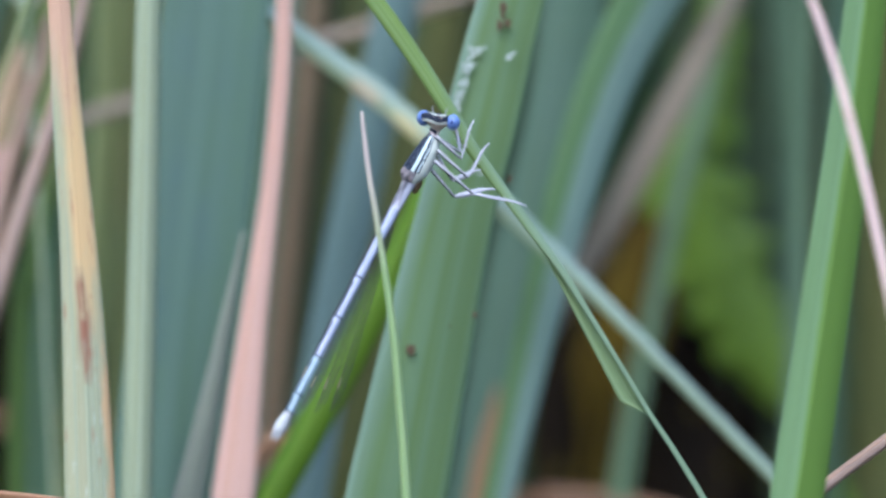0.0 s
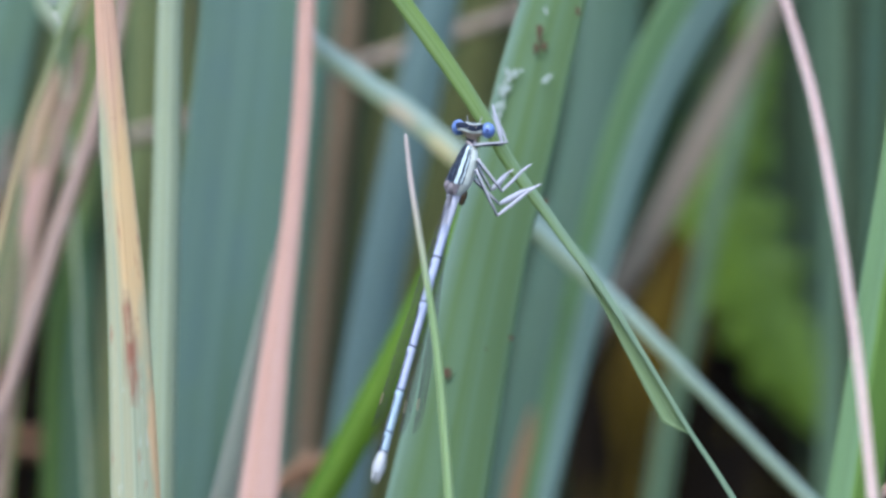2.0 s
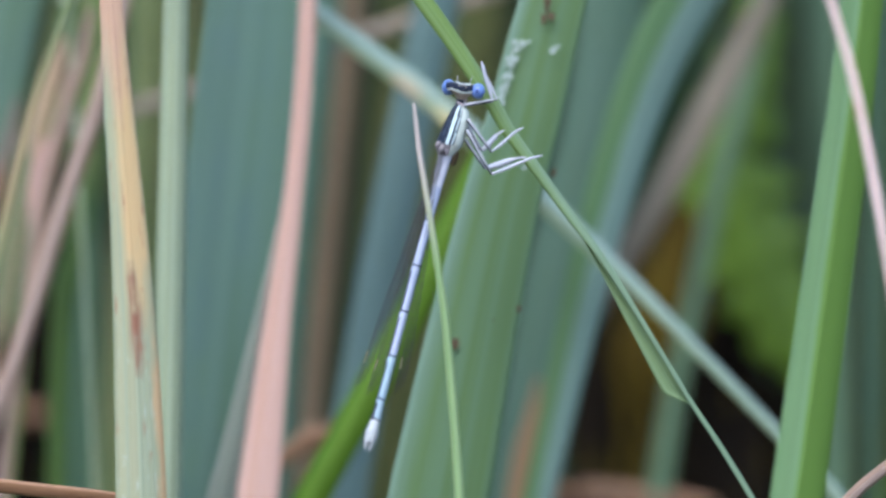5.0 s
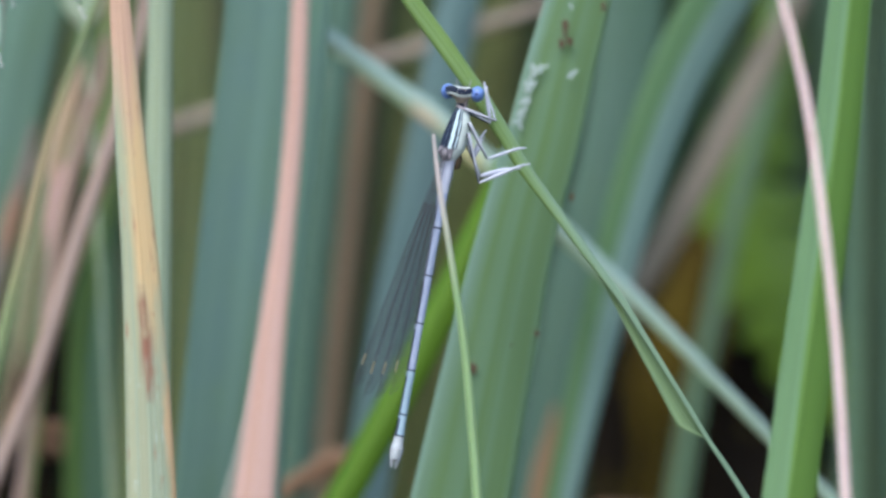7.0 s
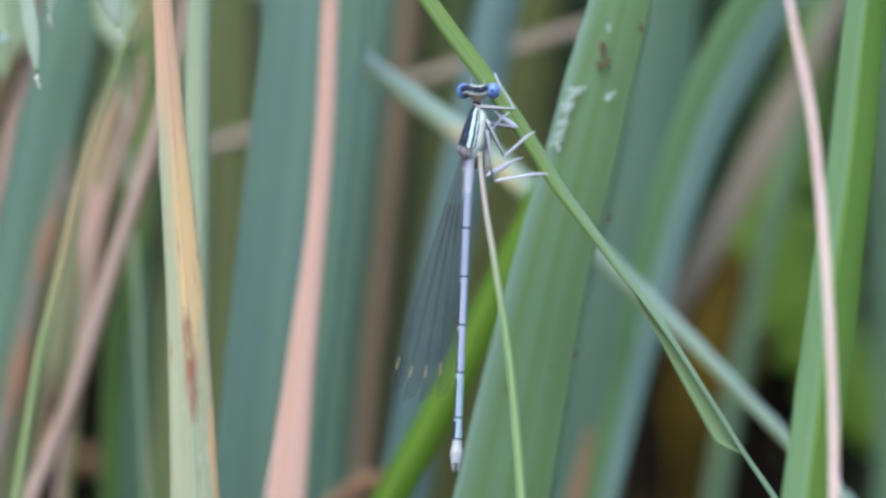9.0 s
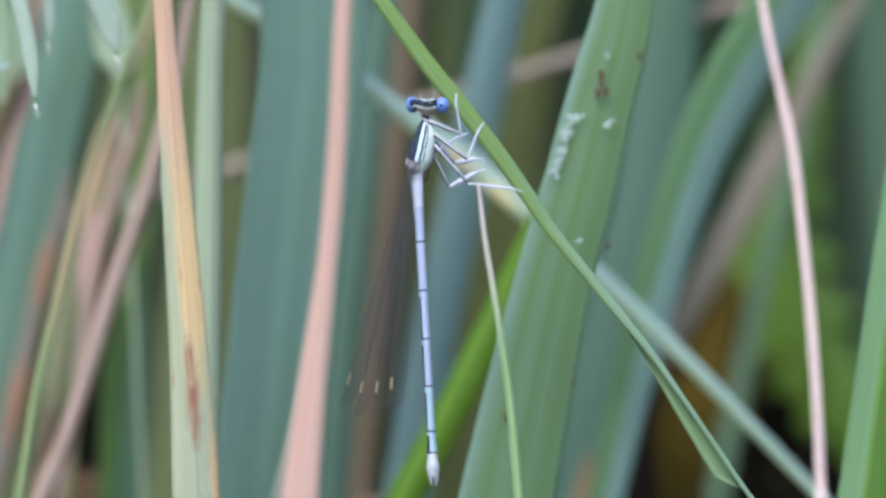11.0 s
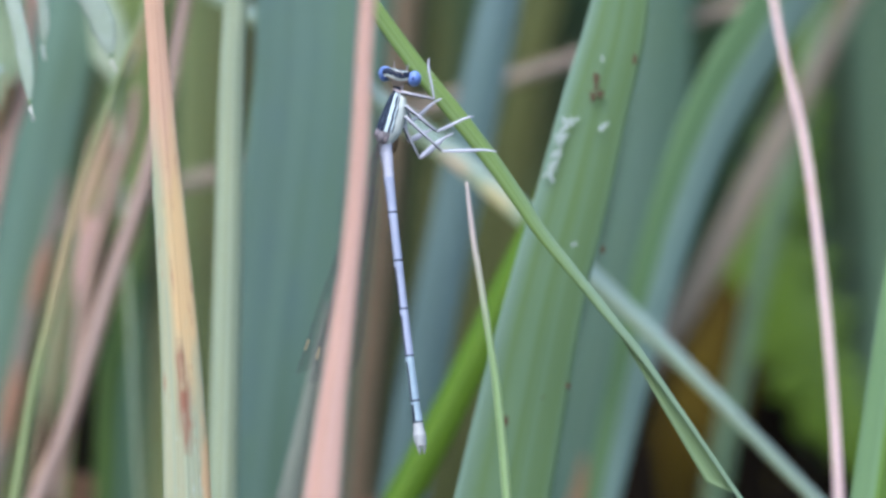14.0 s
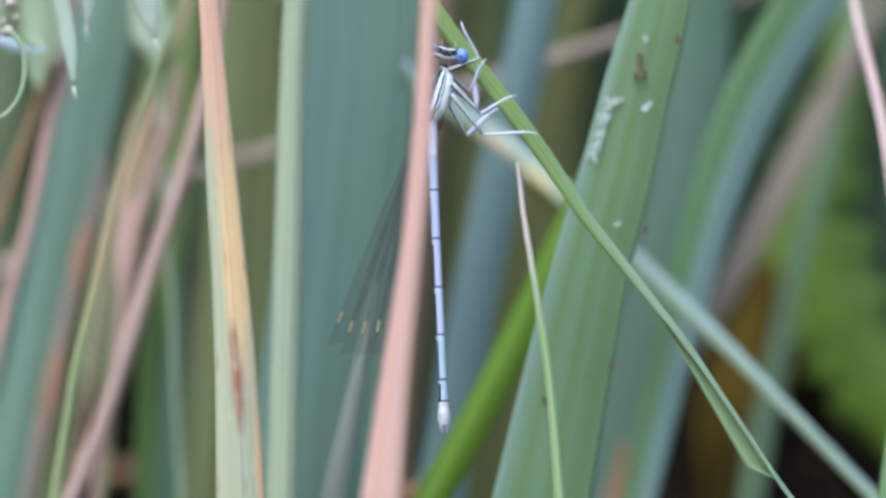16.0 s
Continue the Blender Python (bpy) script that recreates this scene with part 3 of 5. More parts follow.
standing("reed_leaf", LEAF_GREEN, [(192, 390, 16), (188, 520, 50), (182, 700, 54), (176, 920, 54)], 0.075, "grey-green reed leaf in soft shade", 0)
standing("reed_leaf", LEAF_SAGE, [(78, -100, 120), (55, 20, 118), (-10, 330, 112), (-70, 600, 104), (-130, 860, 96)], 0.06, "broad green reed leaf, slanted and smooth", 0.09, 0.25)
standing("reed_leaf", LEAF_OLIVE, [(60, -80, 70), (20, 300, 76), (-40, 600, 76), (-90, 920, 76)], 0.10, "olive-green reed leaf among dead reeds", 0.09)
standing("reed_leaf", MOSS_MAT, [(-80, -80, 80), (-130, 300, 80), (-190, 920, 80)], 0.10, "moss-green reed leaf, dull and soft", 0.09)
standing("reed_leaf", LEAF_DARK, [(-190, -80, 90), (-220, 300, 90), (-260, 920, 90)], 0.09, DULL, 0.09)
standing("dead_reed", DRY_MAT, [(14, -150, 18), (0, -50, 19), (-14, 80, 20), (-40, 165, 20), (-75, 335, 20), (-110, 465, 21), (-140, 600, 22), (-182, 790, 24)], 0.045, "pinkish dead reed, thin and dry", 0.09)
standing("dead_reed", OCHRE_TIP, [(-44, 80, 10), (-80, 190, 15), (-120, 300, 16), (-156, 410, 17), (-190, 510, 18), (-240, 700, 20)], 0.055, "orange-brown dead reed, thin and dry", 0.02)
standing("dead_reed_leaf", TAN_MAT, [(152, 100, 16), (130, 165, 44), (114, 230, 46), (98, 290, 30), (88, 335, 8)], 0.055, "pale tan and pink withered leaf", 0.02)

standing("dead_reed", MAUVE_MAT, [(190, 62, 12), (176, 150, 22), (150, 225, 25), (120, 335, 27), (101, 430, 27), (84, 560, 22), (64, 700, 17), (48, 795, 16), (30, 900, 16)], 0.05, "mauve-brown dead reed, thin and dry", 0.0)
standing("dead_reed", MAUVE_MAT, [(266, -40, 22), (247, 60, 24), (232, 120, 26), (197, 250, 30), (146, 400, 33), (96, 560, 35), (54, 690, 34), (8, 802, 34), (-34, 900, 34)], 0.042, "mauve-brown dead reed, thin and dry", 0.09)
standing("grass_stalk", YGREEN_MAT, [(150, 60, 10), (125, 130, 13), (92, 222, 14), (62, 342, 15), (36, 460, 16), (5, 590, 17), (-12, 690, 17), (-32, 815, 18)], 0.025, "thin yellow-green grass stalk, slightly bent", 0.09)

blade("dead_reed", BEIGE_MAT, [(1290, -95, 20), (950, 15, 22), (690, 100, 24), (330, 216, 24), (60, 300, 24)], 0.075, "pale dead reed leaning across behind the leaves", "reed", tube=True, up=0.12, ribs=((0.35, 0.00008), (0.65, 0.00008)))
blade("dead_reed", RUST_MAT, [(780, 866, 8), (700, 846, 36), (600, 818, 42), (300, 792, 36), (0, 776, 32), (-220, 800, 32)], 0.125, "reddish-brown dead reed lying low among leaves", "reed", tube=True, up=0, ribs=((0.35, 0.00008), (0.65, 0.00008)))
blade("dead_reed_leaf", RUST_MAT, [(330, 943, 6), (230, 924, 18), (100, 912, 24), (-60, 896, 26), (-220, 900, 26)], 0.0, "orange-brown dry strip of leaf", "leaf", up=0, fold=0.05, turn=0.4)
blade("dead_reed", MAUVE_MAT, [(1760, 750, 22), (1675, 816, 22), (1557, 906, 22), (1480, 990, 22)], 0.0, "grey-mauve dead reed, thin and leaning", "reed", tube=True, ribs=((0.35, 0.00006), (0.65, 0.00006)))

blade("dead_reed_leaf", RUST_MAT, [(650, 808, 8), (612, 812, 32), (578, 822, 38), (545, 842, 30)], 0.06, "rust-brown scrap of dead leaf, bent low", "leaf", up=0, fold=0.06, ribs=((0.5, 0.00012),))
bright = blade("reed_leaf", LEAF_BRIGHT, [(1040, -60, 40), (985, 110, 46), (930, 235, 52), (851, 400, 56), (725, 660, 60), (586, 915, 60)], 0.034, "narrow bright green reed leaf", fold=0.2, ribs=((0.5, 0.0002),))
drooping = blade("drooping_leaf", DIAG_MAT, [(330, -90, 30), (470, -10, 33), (585, 72, 36), (700, 157, 39), (775, 212, 40), (880, 302, 41), (1000, 412, 36), (1140, 545, 28), (1260, 667, 21), (1370, 780, 18), (1470, 882, 18)],
                 0.042, "pale blue-green leaf drooping across, with yellowed patches", fold=0.12, turn=-0.4, ribs=((0.5, 0.0002),))
wide = blade("reed_leaf", LEAF_BLUE, [(492, -60, 186), (488, 60, 186), (458, 330, 190), (425, 640, 190), (400, 900, 190)], 0.03, "broad blue-green reed leaf with fine parallel veins", fold=0.05, turn=0.05, cols=15, ribs=[((k + 0.5) / 12 + random.uniform(-0.02, 0.02), random.uniform(0.00001, 0.00005)) for k in range(12)])
stalk = blade("reed", STALK_MAT, [(288, -60, 44), (283, 60, 46), (278, 400, 52), (270, 900, 56)], 0.02, "pale yellow-green living reed, straight and round", "reed", tube=True, ribs=((0.25, 0.00006), (0.42, 0.00005), (0.6, 0.00006), (0.78, 0.00005)))

# the spotted leaf behind the perch
BROAD_PTS = [(1052, -160, 90), (1046, -110, 98), (1038, -60, 106), (1024, 0, 114), (994, 110, 122), (960, 250, 130), (914, 420, 138), (866, 640, 158), (816, 890, 178)]
broad = blade("reed_leaf", LEAF_BROAD, BROAD_PTS, 0.015, "broad green reed leaf with brown flecks and white crusts", fold=0.04, cols=15, ribs=[((k + 0.5) / 11 + random.uniform(-0.02, 0.02), random.uniform(0.00001, 0.00005)) for k in range(11)])


def fleck(u, v, ru, rv, mat, name, label, seed):
    """A small uneven crust lying on the spotted leaf."""
    rng = random.Random(seed)
    bm = bmesh.new()
    c = bm.verts.new((0, 0, 0))
    rim = []
    k = UNIT / 0.61
    for i in range(14):
        a = 6.283 * i / 14
        r = rng.uniform(0.6, 1.15)
        rim.append(bm.verts.new((math.cos(a) * ru * r / k, 0.0001, math.sin(a) * rv * r / k)))
    for i in range(14):
        bm.faces.new((c, rim[i], rim[(i + 1) % 14]))
    bmesh.ops.recalc_face_normals(bm, faces=bm.faces)
    ob = part(name, smooth(bm), mat, broad, label)
    ob.matrix_basis = Matrix.Translation(place(u, v, 0.0141) - broad.matrix_basis.translation)
    return ob


for i, (u, v, a, b) in enumerate(((1000, 46, 6, 14), (1008, 74, 7, 9), (994, 78, 5, 12), (1000, 60, 4, 8), (838, 652, 9, 14), (1012, 350, 4, 7), (950, 590, 4, 7), (1068, 12, 5, 12), (905, 610, 2, 3))):
    fleck(u, v, a, b, SPOT_MAT, "brown_fleck", "dark brown fleck", i)
crumbs = random.Random(11)
for i in range(60):
    f = crumbs.random() ** 1.2
    u, v = 948 - 32 * f + crumbs.gauss(0, 4.5), 122 + 100 * f + crumbs.gauss(0, 5)
    if i < 8:
        u, v = 940 + i * 4, 121 + crumbs.gauss(0, 4)
    fleck(u, v, crumbs.uniform(1.4, 4.0), crumbs.uniform(1.8, 6.8), SCALE_MAT, "white_crust", "white crust", 40 + i)
for i, (u, v) in enumerate(((1010, 131), (1016, 129), (1007, 136), (1013, 137), (1020, 126), (958, 341), (964, 338), (1010, 8), (1012, 14))):
    fleck(u, v, 3.4, 3.6, SCALE_MAT, "white_crust", "white crust", 120 + i)

yellowed = blade("reed_leaf", YELLOW_MAT, [(205, -90, 34), (212, 0, 36), (232, 260, 54), (248, 450, 64), (260, 640, 76), (270, 890, 88)], -0.008, "yellowed reed leaf with brown stains", fold=0.1, ribs=((0.3, 0.00008), (0.5, 0.00015), (0.72, 0.00008)))

# the perch: a bent blade, folded near its narrow end
PERCH_AT = place(1198, 748, 0.002)
perch = blade("perch_grass", PERCH_MAT, [(655, -110, 28), (728, 0, 30), (788, 82, 31), (847, 166, 29), (897, 245, 26), (930, 300, 23), (989, 380, 19), (1036, 444, 17), (1094, 522, 13), (1148, 606, 9), (1201, 692, 8), (1251, 774, 8),
              (1290, 832, 9), (1330, 895, 10)], 0.002, "bent green grass blade under the damselfly's feet", up=0.07, origin=PERCH_AT, fold=0.08, turn=-0.25, cols=9, ribs=((0.5, 0.00005), (0.2, 0.00003), (0.8, 0.00003)))


def build_fold():
    """The half of the perch blade that is folded out to the side, cut off slantwise at its end."""
    ridge = spline([(1036, 444, 0, 2), (1093, 522, 0, 14), (1147, 606, 0, 23), (1200, 692, 0, 30), (1227, 736, 0, 34), (1240, 758, 0, 17), (1252, 777, 0, 1)], 5)
    bm = bmesh.new()
    uv = bm.loops.layers.uv.new("UVMap")
    rows = {}
    for side, d in ((0, 0.0), (1, 0.00016)):
        for i, (u, v, _, w) in enumerate(ridge):
            a, b = ridge[max(i - 1, 0)], ridge[min(i + 1, len(ridge) - 1)]
            t = np.array((b[0] - a[0], b[1] - a[1]))
            t /= np.linalg.norm(t)
            n = np.array((-t[1], t[0]))
            for k in range(6):
                f = k / 5
                q = np.array((u, v)) + n * w * f
                rows[side, i, k] = bm.verts.new(place(q[0], q[1], 0.0022 + d + 0.0005 * math.sin(f * 2.6)) - PERCH_AT)
    last = len(ridge) - 1
    faces = []
    for i in range(last):
        for k in range(5):
            faces.append([(0, i, k), (0, i + 1, k), (0, i + 1, k + 1), (0, i, k + 1)])
            faces.append([(1, i, k), (1, i, k + 1), (1, i + 1, k + 1), (1, i + 1, k)])
        for k in (0, 5):
            faces.append([(0, i, k), (1, i, k), (1, i + 1, k), (0, i + 1, k)])
    for keys in faces:
        f = bm.faces.new([rows[q] for q in keys])
        for loop, q in zip(f.loops, keys):
            loop[uv].uv = (q[2] / 6, 0.2 + q[1] * 0.01)
    bmesh.ops.recalc_face_normals(bm, faces=bm.faces)
    part("fold", smooth(bm), FOLD_MAT, perch, "green folded-out half of the blade")


build_fold()
grass = blade("grass_stalk", TIP_MAT, [(767, 238, 5), (771, 275, 7), (779, 340, 9), (797, 450, 11), (822, 620, 14), (838, 800, 16), (845, 900, 17)], -0.008, "thin yellow-green grass stalk with a dry tip", "grass", up=0, tube=True, ribs=((0.4, 0.00004),))
pink = blade("dead_reed_leaf", PINK_MAT, [(534, -70, 28), (530, 0, 29), (522, 180, 32), (505, 380, 34), (478, 600, 48), (445, 900, 74)], -0.03, "pale pink dried reed leaf", fold=0.12, up=0.12, ribs=((0.3, 0.00012), (0.55, 0.0002), (0.8, 0.00012)))
pinkside = blade("dead_reed_leaf", GREIGE_MAT, [(506, 440, 6), (486, 550, 18), (460, 685, 31), (430, 830, 44), (411, 915, 54)], 0.025, "narrow mauve dried leaf with a pointed tip", fold=0.12, up=0, ribs=((0.5, 0.00015),))
green = blade("reed_leaf", LEAF_BLADE, [(1515, -70, 68), (1506, 0, 74), (1480, 250, 82), (1450, 480, 88), (1396, 890, 96)], -0.015, "fresh green reed leaf with a pale flank", fold=0.15, up=0.12, ribs=((0.03, 0.00008), (0.25, 0.00006), (0.5, 0.00018), (0.97, 0.00008)))
stem = blade("dead_reed", STRAW_MAT, [(1368, -80, 13), (1385, 0, 13), (1408, 90, 14), (1432, 205, 15), (1462, 430, 15), (1484, 660, 15), (1498, 900, 16)], -0.03, "thin pale pink dead reed, smooth and bent", "reed", tube=True, up=0.12, origin=place(1385, 0, -0.03), ribs=((0.3, 0.00005), (0.6, 0.00005)))


# ---- vetch with pods ----
def tube_along(bm, pts, radii, sides=8):
    rings = []
    for i, p in enumerate(pts):
        T = (Vector(pts[min(i + 1, len(pts) - 1)]) - Vector(pts[max(i - 1, 0)])).normalized()
        S = T.cross(Vector((0, 1, 0.01))).normalized()
        N = S.cross(T)
        rings.append([bm.verts.new(Vector(p) + (S * math.cos(6.2832 * k / sides) + N * math.sin(6.2832 * k / sides)) * radii[i]) for k in range(sides)])
    for a, b in zip(rings, rings[1:]):
        for k in range(sides):
            bm.faces.new((a[k], a[(k + 1) % sides], b[(k + 1) % sides], b[k]))
    bm.faces.new(rings[0][::-1])
    bm.faces.new(rings[-1])
    bmesh.ops.recalc_face_normals(bm, faces=bm.faces)
    return bm


def curve_pts(pts, y, n=6):
    return [Vector(q[:3]) for q in spline([(*place(u, v, y + dy), 0) for u, v, dy in pts], n)]


def pod(parent, u0, v0, u1, v1, w, y):
    """A flat pointed pod that hangs from (u0, v0) to its tip, with a seam and a thread at the end."""
    a, b = place(u0, v0, y), place(u1, v1, y)
    k = w / UNIT * (0.6 + y)
    pts, n = [], 16
    side = (b - a).cross(Vector((0, 1, 0))).normalized()
    bm = bmesh.new()
    rings = []
    for i in range(n + 1):
        f = i / n
        r = k / 2 * (min(1, f / 0.16) ** 0.6) * (1 if f < 0.62 else max(0.03, 1 - ((f - 0.62) / 0.38) ** 1.7))
        r *= 1 + 0.05 * math.sin(f * 34)
        c = a.lerp(b, f) + side * k * 0.25 * math.sin(f * 3.1)
        rings.append([bm.verts.new(c + side * math.cos(g) * r + Vector((0, 1, 0)) * math.sin(g) * r * 0.24) for g in [6.2832 * q / 14 for q in range(14)]])
    for p, q in zip(rings, rings[1:]):
        for j in range(14):
            bm.faces.new((p[j], p[(j + 1) % 14], q[(j + 1) % 14], q[j]))
    bm.faces.new(rings[0][::-1])
    bm.faces.new(rings[-1])
    bmesh.ops.recalc_face_normals(bm, faces=bm.faces)
    for f in bm.faces:
        f.material_index = 1 if (f.calc_center_median() - b).length < 0.09 * (b - a).length else 0
    ob = part("pod", smooth(bm), [POD_MAT, VETCH_MAT], parent, "pale green pod")
    d = (b - a).normalized()
    bm = bmesh.new()
    tube_along(bm, [b - d * 0.0002, b + d * 0.0006, b + d * 0.0012 + side * 0.0001], [0.0001, 0.00007, 0.00016], 6)
    part("thread", smooth(bm), THREAD_MAT, ob, "white thread")
    return ob


def leaflet(parent, u0, v0, u1, v1, w, y, mat=VETCH_MAT, label="small green leaflet"):
    a, b = place(u0, v0, y), place(u1, v1, y)
    k = w / UNIT * (0.6 + y)
    side = (b - a).cross(Vector((0, 1, 0))).normalized()
    bm = bmesh.new()
    top, bot = [], []
    for i in range(11):
        f = i / 10
        r = k / 2 * math.sin(math.pi * min(1, f * 0.94 + 0.05)) ** 0.7
        c = a.lerp(b, f) + Vector((0, 0.0006 * math.sin(f * 3), 0))
        for s, lst in ((0.00008, top), (-0.00008, bot)):
            lst.append([bm.verts.new(c + side * r * q + Vector((0, -abs(q) * r * 0.5 - s, 0))) for q in (-1, 0, 1)])
    for lst in (top, bot):
        for p, q in zip(lst, lst[1:]):
            for j in range(2):
                bm.faces.new((p[j], p[j + 1], q[j + 1], q[j]))
    for p, q, r, s in zip(top, top[1:], bot, bot[1:]):
        bm.faces.new((p[0], q[0], s[0], r[0]))
        bm.faces.new((p[2], q[2], s[2], r[2]))
    bmesh.ops.recalc_face_normals(bm, faces=bm.faces)
    return part("leaflet", smooth(bm), mat, parent, label)


def build_vetch():
    root = place(-330, 1200, 0.012)
    vetch = tagged(new("vetch_plant"), "climbing vetch with hanging pale green pods and a curled tendril", "plant")
    vetch.matrix_basis = Matrix.Translation((root.x, root.y, 0))

    def at_root(ob):
        ob.matrix_parent_inverse = vetch.matrix_basis.inverted()
        return ob
    bm = bmesh.new()
    y = 0.012
    line = [Vector((root.x, root.y, -0.003)), Vector((root.x + 0.002, root.y, 0.2)), Vector((root.x + 0.001, root.y, 0.38))]
    line += curve_pts([(-300, 880, 0), (-262, 500, 0), (-240, 200, 0), (-205, -60, 0), (-150, -190, 0), (-40, -260, 0), (80, -240, 0), (200, -330, 0)], y, 6)
    tube_along(bm, line, [0.0007] * 3 + [0.0006] * (len(line) - 3))
    at_root(part("vine", smooth(bm), VETCH_MAT, vetch, "thin green climbing stem"))
    for u0, v0, u1, v1, w, dy in ((-160, -130, -212, 132, 50, 0.0), (-44, -130, -2, 98, 28, 0.0), (14, -120, 21, -10, 20, 0.004), (82, -130, 142, 14, 44, 0.004)):
        at_root(pod(vetch, u0, v0, u1, v1, w, y + dy))
        bm = bmesh.new()
        tube_along(bm, curve_pts([(u0, v0 + 6, dy), (u0 + 12, v0 - 50, dy / 2), (u0 + 30, -255, 0)], y, 5), [0.0003] * 11, 6)
        at_root(part("pod_stalk", smooth(bm), VETCH_MAT, vetch))
    bm = bmesh.new()
    curl = [(-118, -6, 0), (-96, 20, 0), (-89, 60, 0), (-98, 112, 0), (-130, 148, 0), (-170, 138, 0), (-176, 108, 0), (-158, 98, 0)]
    cp = curve_pts(curl, y - 0.002, 6)
    tube_along(bm, cp, [0.00026 - 0.0001 * i / len(cp) for i in range(len(cp))], 8)
    at_root(part("tendril", smooth(bm), TENDRIL_MAT, vetch, "pale curled tendril"))
    for u, v, r in ((-113, -52, 10), (-118, -2, 11), (-104, -26, 6), (-133, 2, 6), (-126, -20, 5)):
        bm = bmesh.new()
        bmesh.ops.create_icosphere(bm, subdivisions=3, radius=r / UNIT * 0.6)
        for q in bm.verts:
            q.co *= 1 + 0.15 * noise.noise(q.co * 4000)
        ob = at_root(part("bud", smooth(bm), BUD_MAT, vetch, "withered pinkish flower bud"))
        ob.matrix_basis = Matrix.Translation(place(u, v, y))
    for u0, v0, u1, v1, w in ((-262, 262, -168, 276, 24), (-268, 356, -160, 356, 30), (-270, 440, -172, 472, 34), (-268, 540, -150, 548, 24), (-270, 600, -142, 592, 34),
                              (-116, 4, -56, 26, 10), (-124, -10, -172, 6, 12), (-108, -60, -84, -74, 14)):
        at_root(leaflet(vetch, u0, v0, u1, v1, w, y + (0.012 if v0 < 200 else 0.002), VETCH_MAT if v0 < 200 else LEAFLET_MAT))
    for u0, v0, u1, v1, w in ((-70, -150, -58, 100, 54), (-136, -150, -134, 10, 30), (-196, 20, -140, 100, 46), (-100, 10, -56, 34, 24), (-138, 0, -104, 30, 22), (-70, 62, -50, 74, 22), (-20, -150, -30, 60, 30)):
        at_root(leaflet(vetch, u0, v0, u1, v1, w, y + 0.03, PALE_VETCH, "soft pale green leaflet"))
    for u0, v0, u1, v1, w in ((-142, 12, -48, 30, 26), (-186, 36, -140, 66, 22), (-158, 0, -118, -6, 9)):
        at_root(leaflet(vetch, u0, v0, u1, v1, w, y + 0.016, MILKY_MAT, "milky blue-green leaflet"))


build_vetch()

# ---- damselfly ----
K = 0.6 / UNIT  # metres for one view unit at the perch
BLUE = skin_material("pale_blue_skin", srgb(152, 160, 178), srgb(136, 146, 168), 0.55, 0.3, 1500)
TEAL = skin_material("pale_teal_skin", srgb(144, 164, 172), srgb(128, 150, 164), 0.55, 0.3, 1500)
CREAM = skin_material("cream_skin", srgb(198, 206, 196), srgb(184, 196, 184), 0.45, 0.35, 1500)
WHITE = skin_material("white_skin", srgb(178, 180, 190), srgb(160, 164, 178), 0.5, 0.35, 2500)
MINT = skin_material("pale_mint_skin", srgb(184, 202, 204), srgb(170, 192, 196), 0.4, 0.4, 1500)
TAILSKIN = skin_material("tail_skin", srgb(164, 168, 168), srgb(146, 150, 148), 0.5, 0.35, 2500)
LEGSKIN = skin_material("leg_skin", srgb(160, 162, 166), srgb(140, 142, 148), 0.5, 0.35, 2500)
BLACK = skin_material("blue_black_skin", srgb(30, 38, 54), srgb(21, 27, 40), 0.6, 0.15, 2000)
SEAM = skin_material("slate_seam_skin", srgb(84, 98, 112), srgb(66, 80, 94), 0.5, 0.3, 2000)
NECK = skin_material("neck_skin", srgb(176, 164, 164), srgb(140, 126, 128), 0.5, 0.35, 2500)
TAN = skin_material("tan_skin", srgb(164, 150, 134), srgb(136, 122, 110), 0.5, 0.35, 1800)
GREYTAN = skin_material("grey_tan_skin", srgb(130, 124, 126), srgb(48, 46, 54), 0.6, 0.3, 3500, 0.5)
EYE = skin_material("blue_eye", srgb(86, 112, 168), srgb(104, 132, 184), 0.35, 0.5, 3000)
PUPIL = skin_material("dark_eye", srgb(44, 60, 112), srgb(36, 50, 94), 0.2, 0.5, 3000)


def wing_material():
    m, nt, p = material("wing_membrane", 0.25, 0.5)
    co = nt.nodes.new("ShaderNodeTexCoord").outputs["Object"]
    f = noise_tex(nt, co, 900, 3, 0.6)
    nt.links.new(mix_rgb(nt, f, srgb(58, 54, 52), srgb(74, 70, 68)), p.inputs["Base Color"])
    tr = nt.nodes.new("ShaderNodeBsdfTransparent")
    mx = nt.nodes.new("ShaderNodeMixShader")
    mx.inputs[0].default_value = 0.15
    nt.links.new(tr.outputs[0], mx.inputs[1])
    nt.links.new(p.outputs[0], mx.inputs[2])
    nt.links.new(mx.outputs[0], nt.nodes["Material Output"].inputs[0])
    return m


WING = wing_material()
VEIN = skin_material("wing_vein", srgb(76, 74, 74), srgb(60, 58, 60), 0.5, 0.3, 2000)
STIGMA = skin_material("wing_mark", srgb(190, 176, 136), srgb(170, 150, 112), 0.5, 0.3, 2000)


def ellipsoid(bm, c, r, seg=24, rings=16, m=0):
    made = bmesh.ops.create_uvsphere(bm, u_segments=seg, v_segments=rings, radius=1.0)["verts"]
    bmesh.ops.scale(bm, vec=Vector(r) * K, verts=made)
    bmesh.ops.translate(bm, vec=Vector(c) * K, verts=made)
    for f in {f for v in made for f in v.link_faces}:
        f.material_index = m
    return made


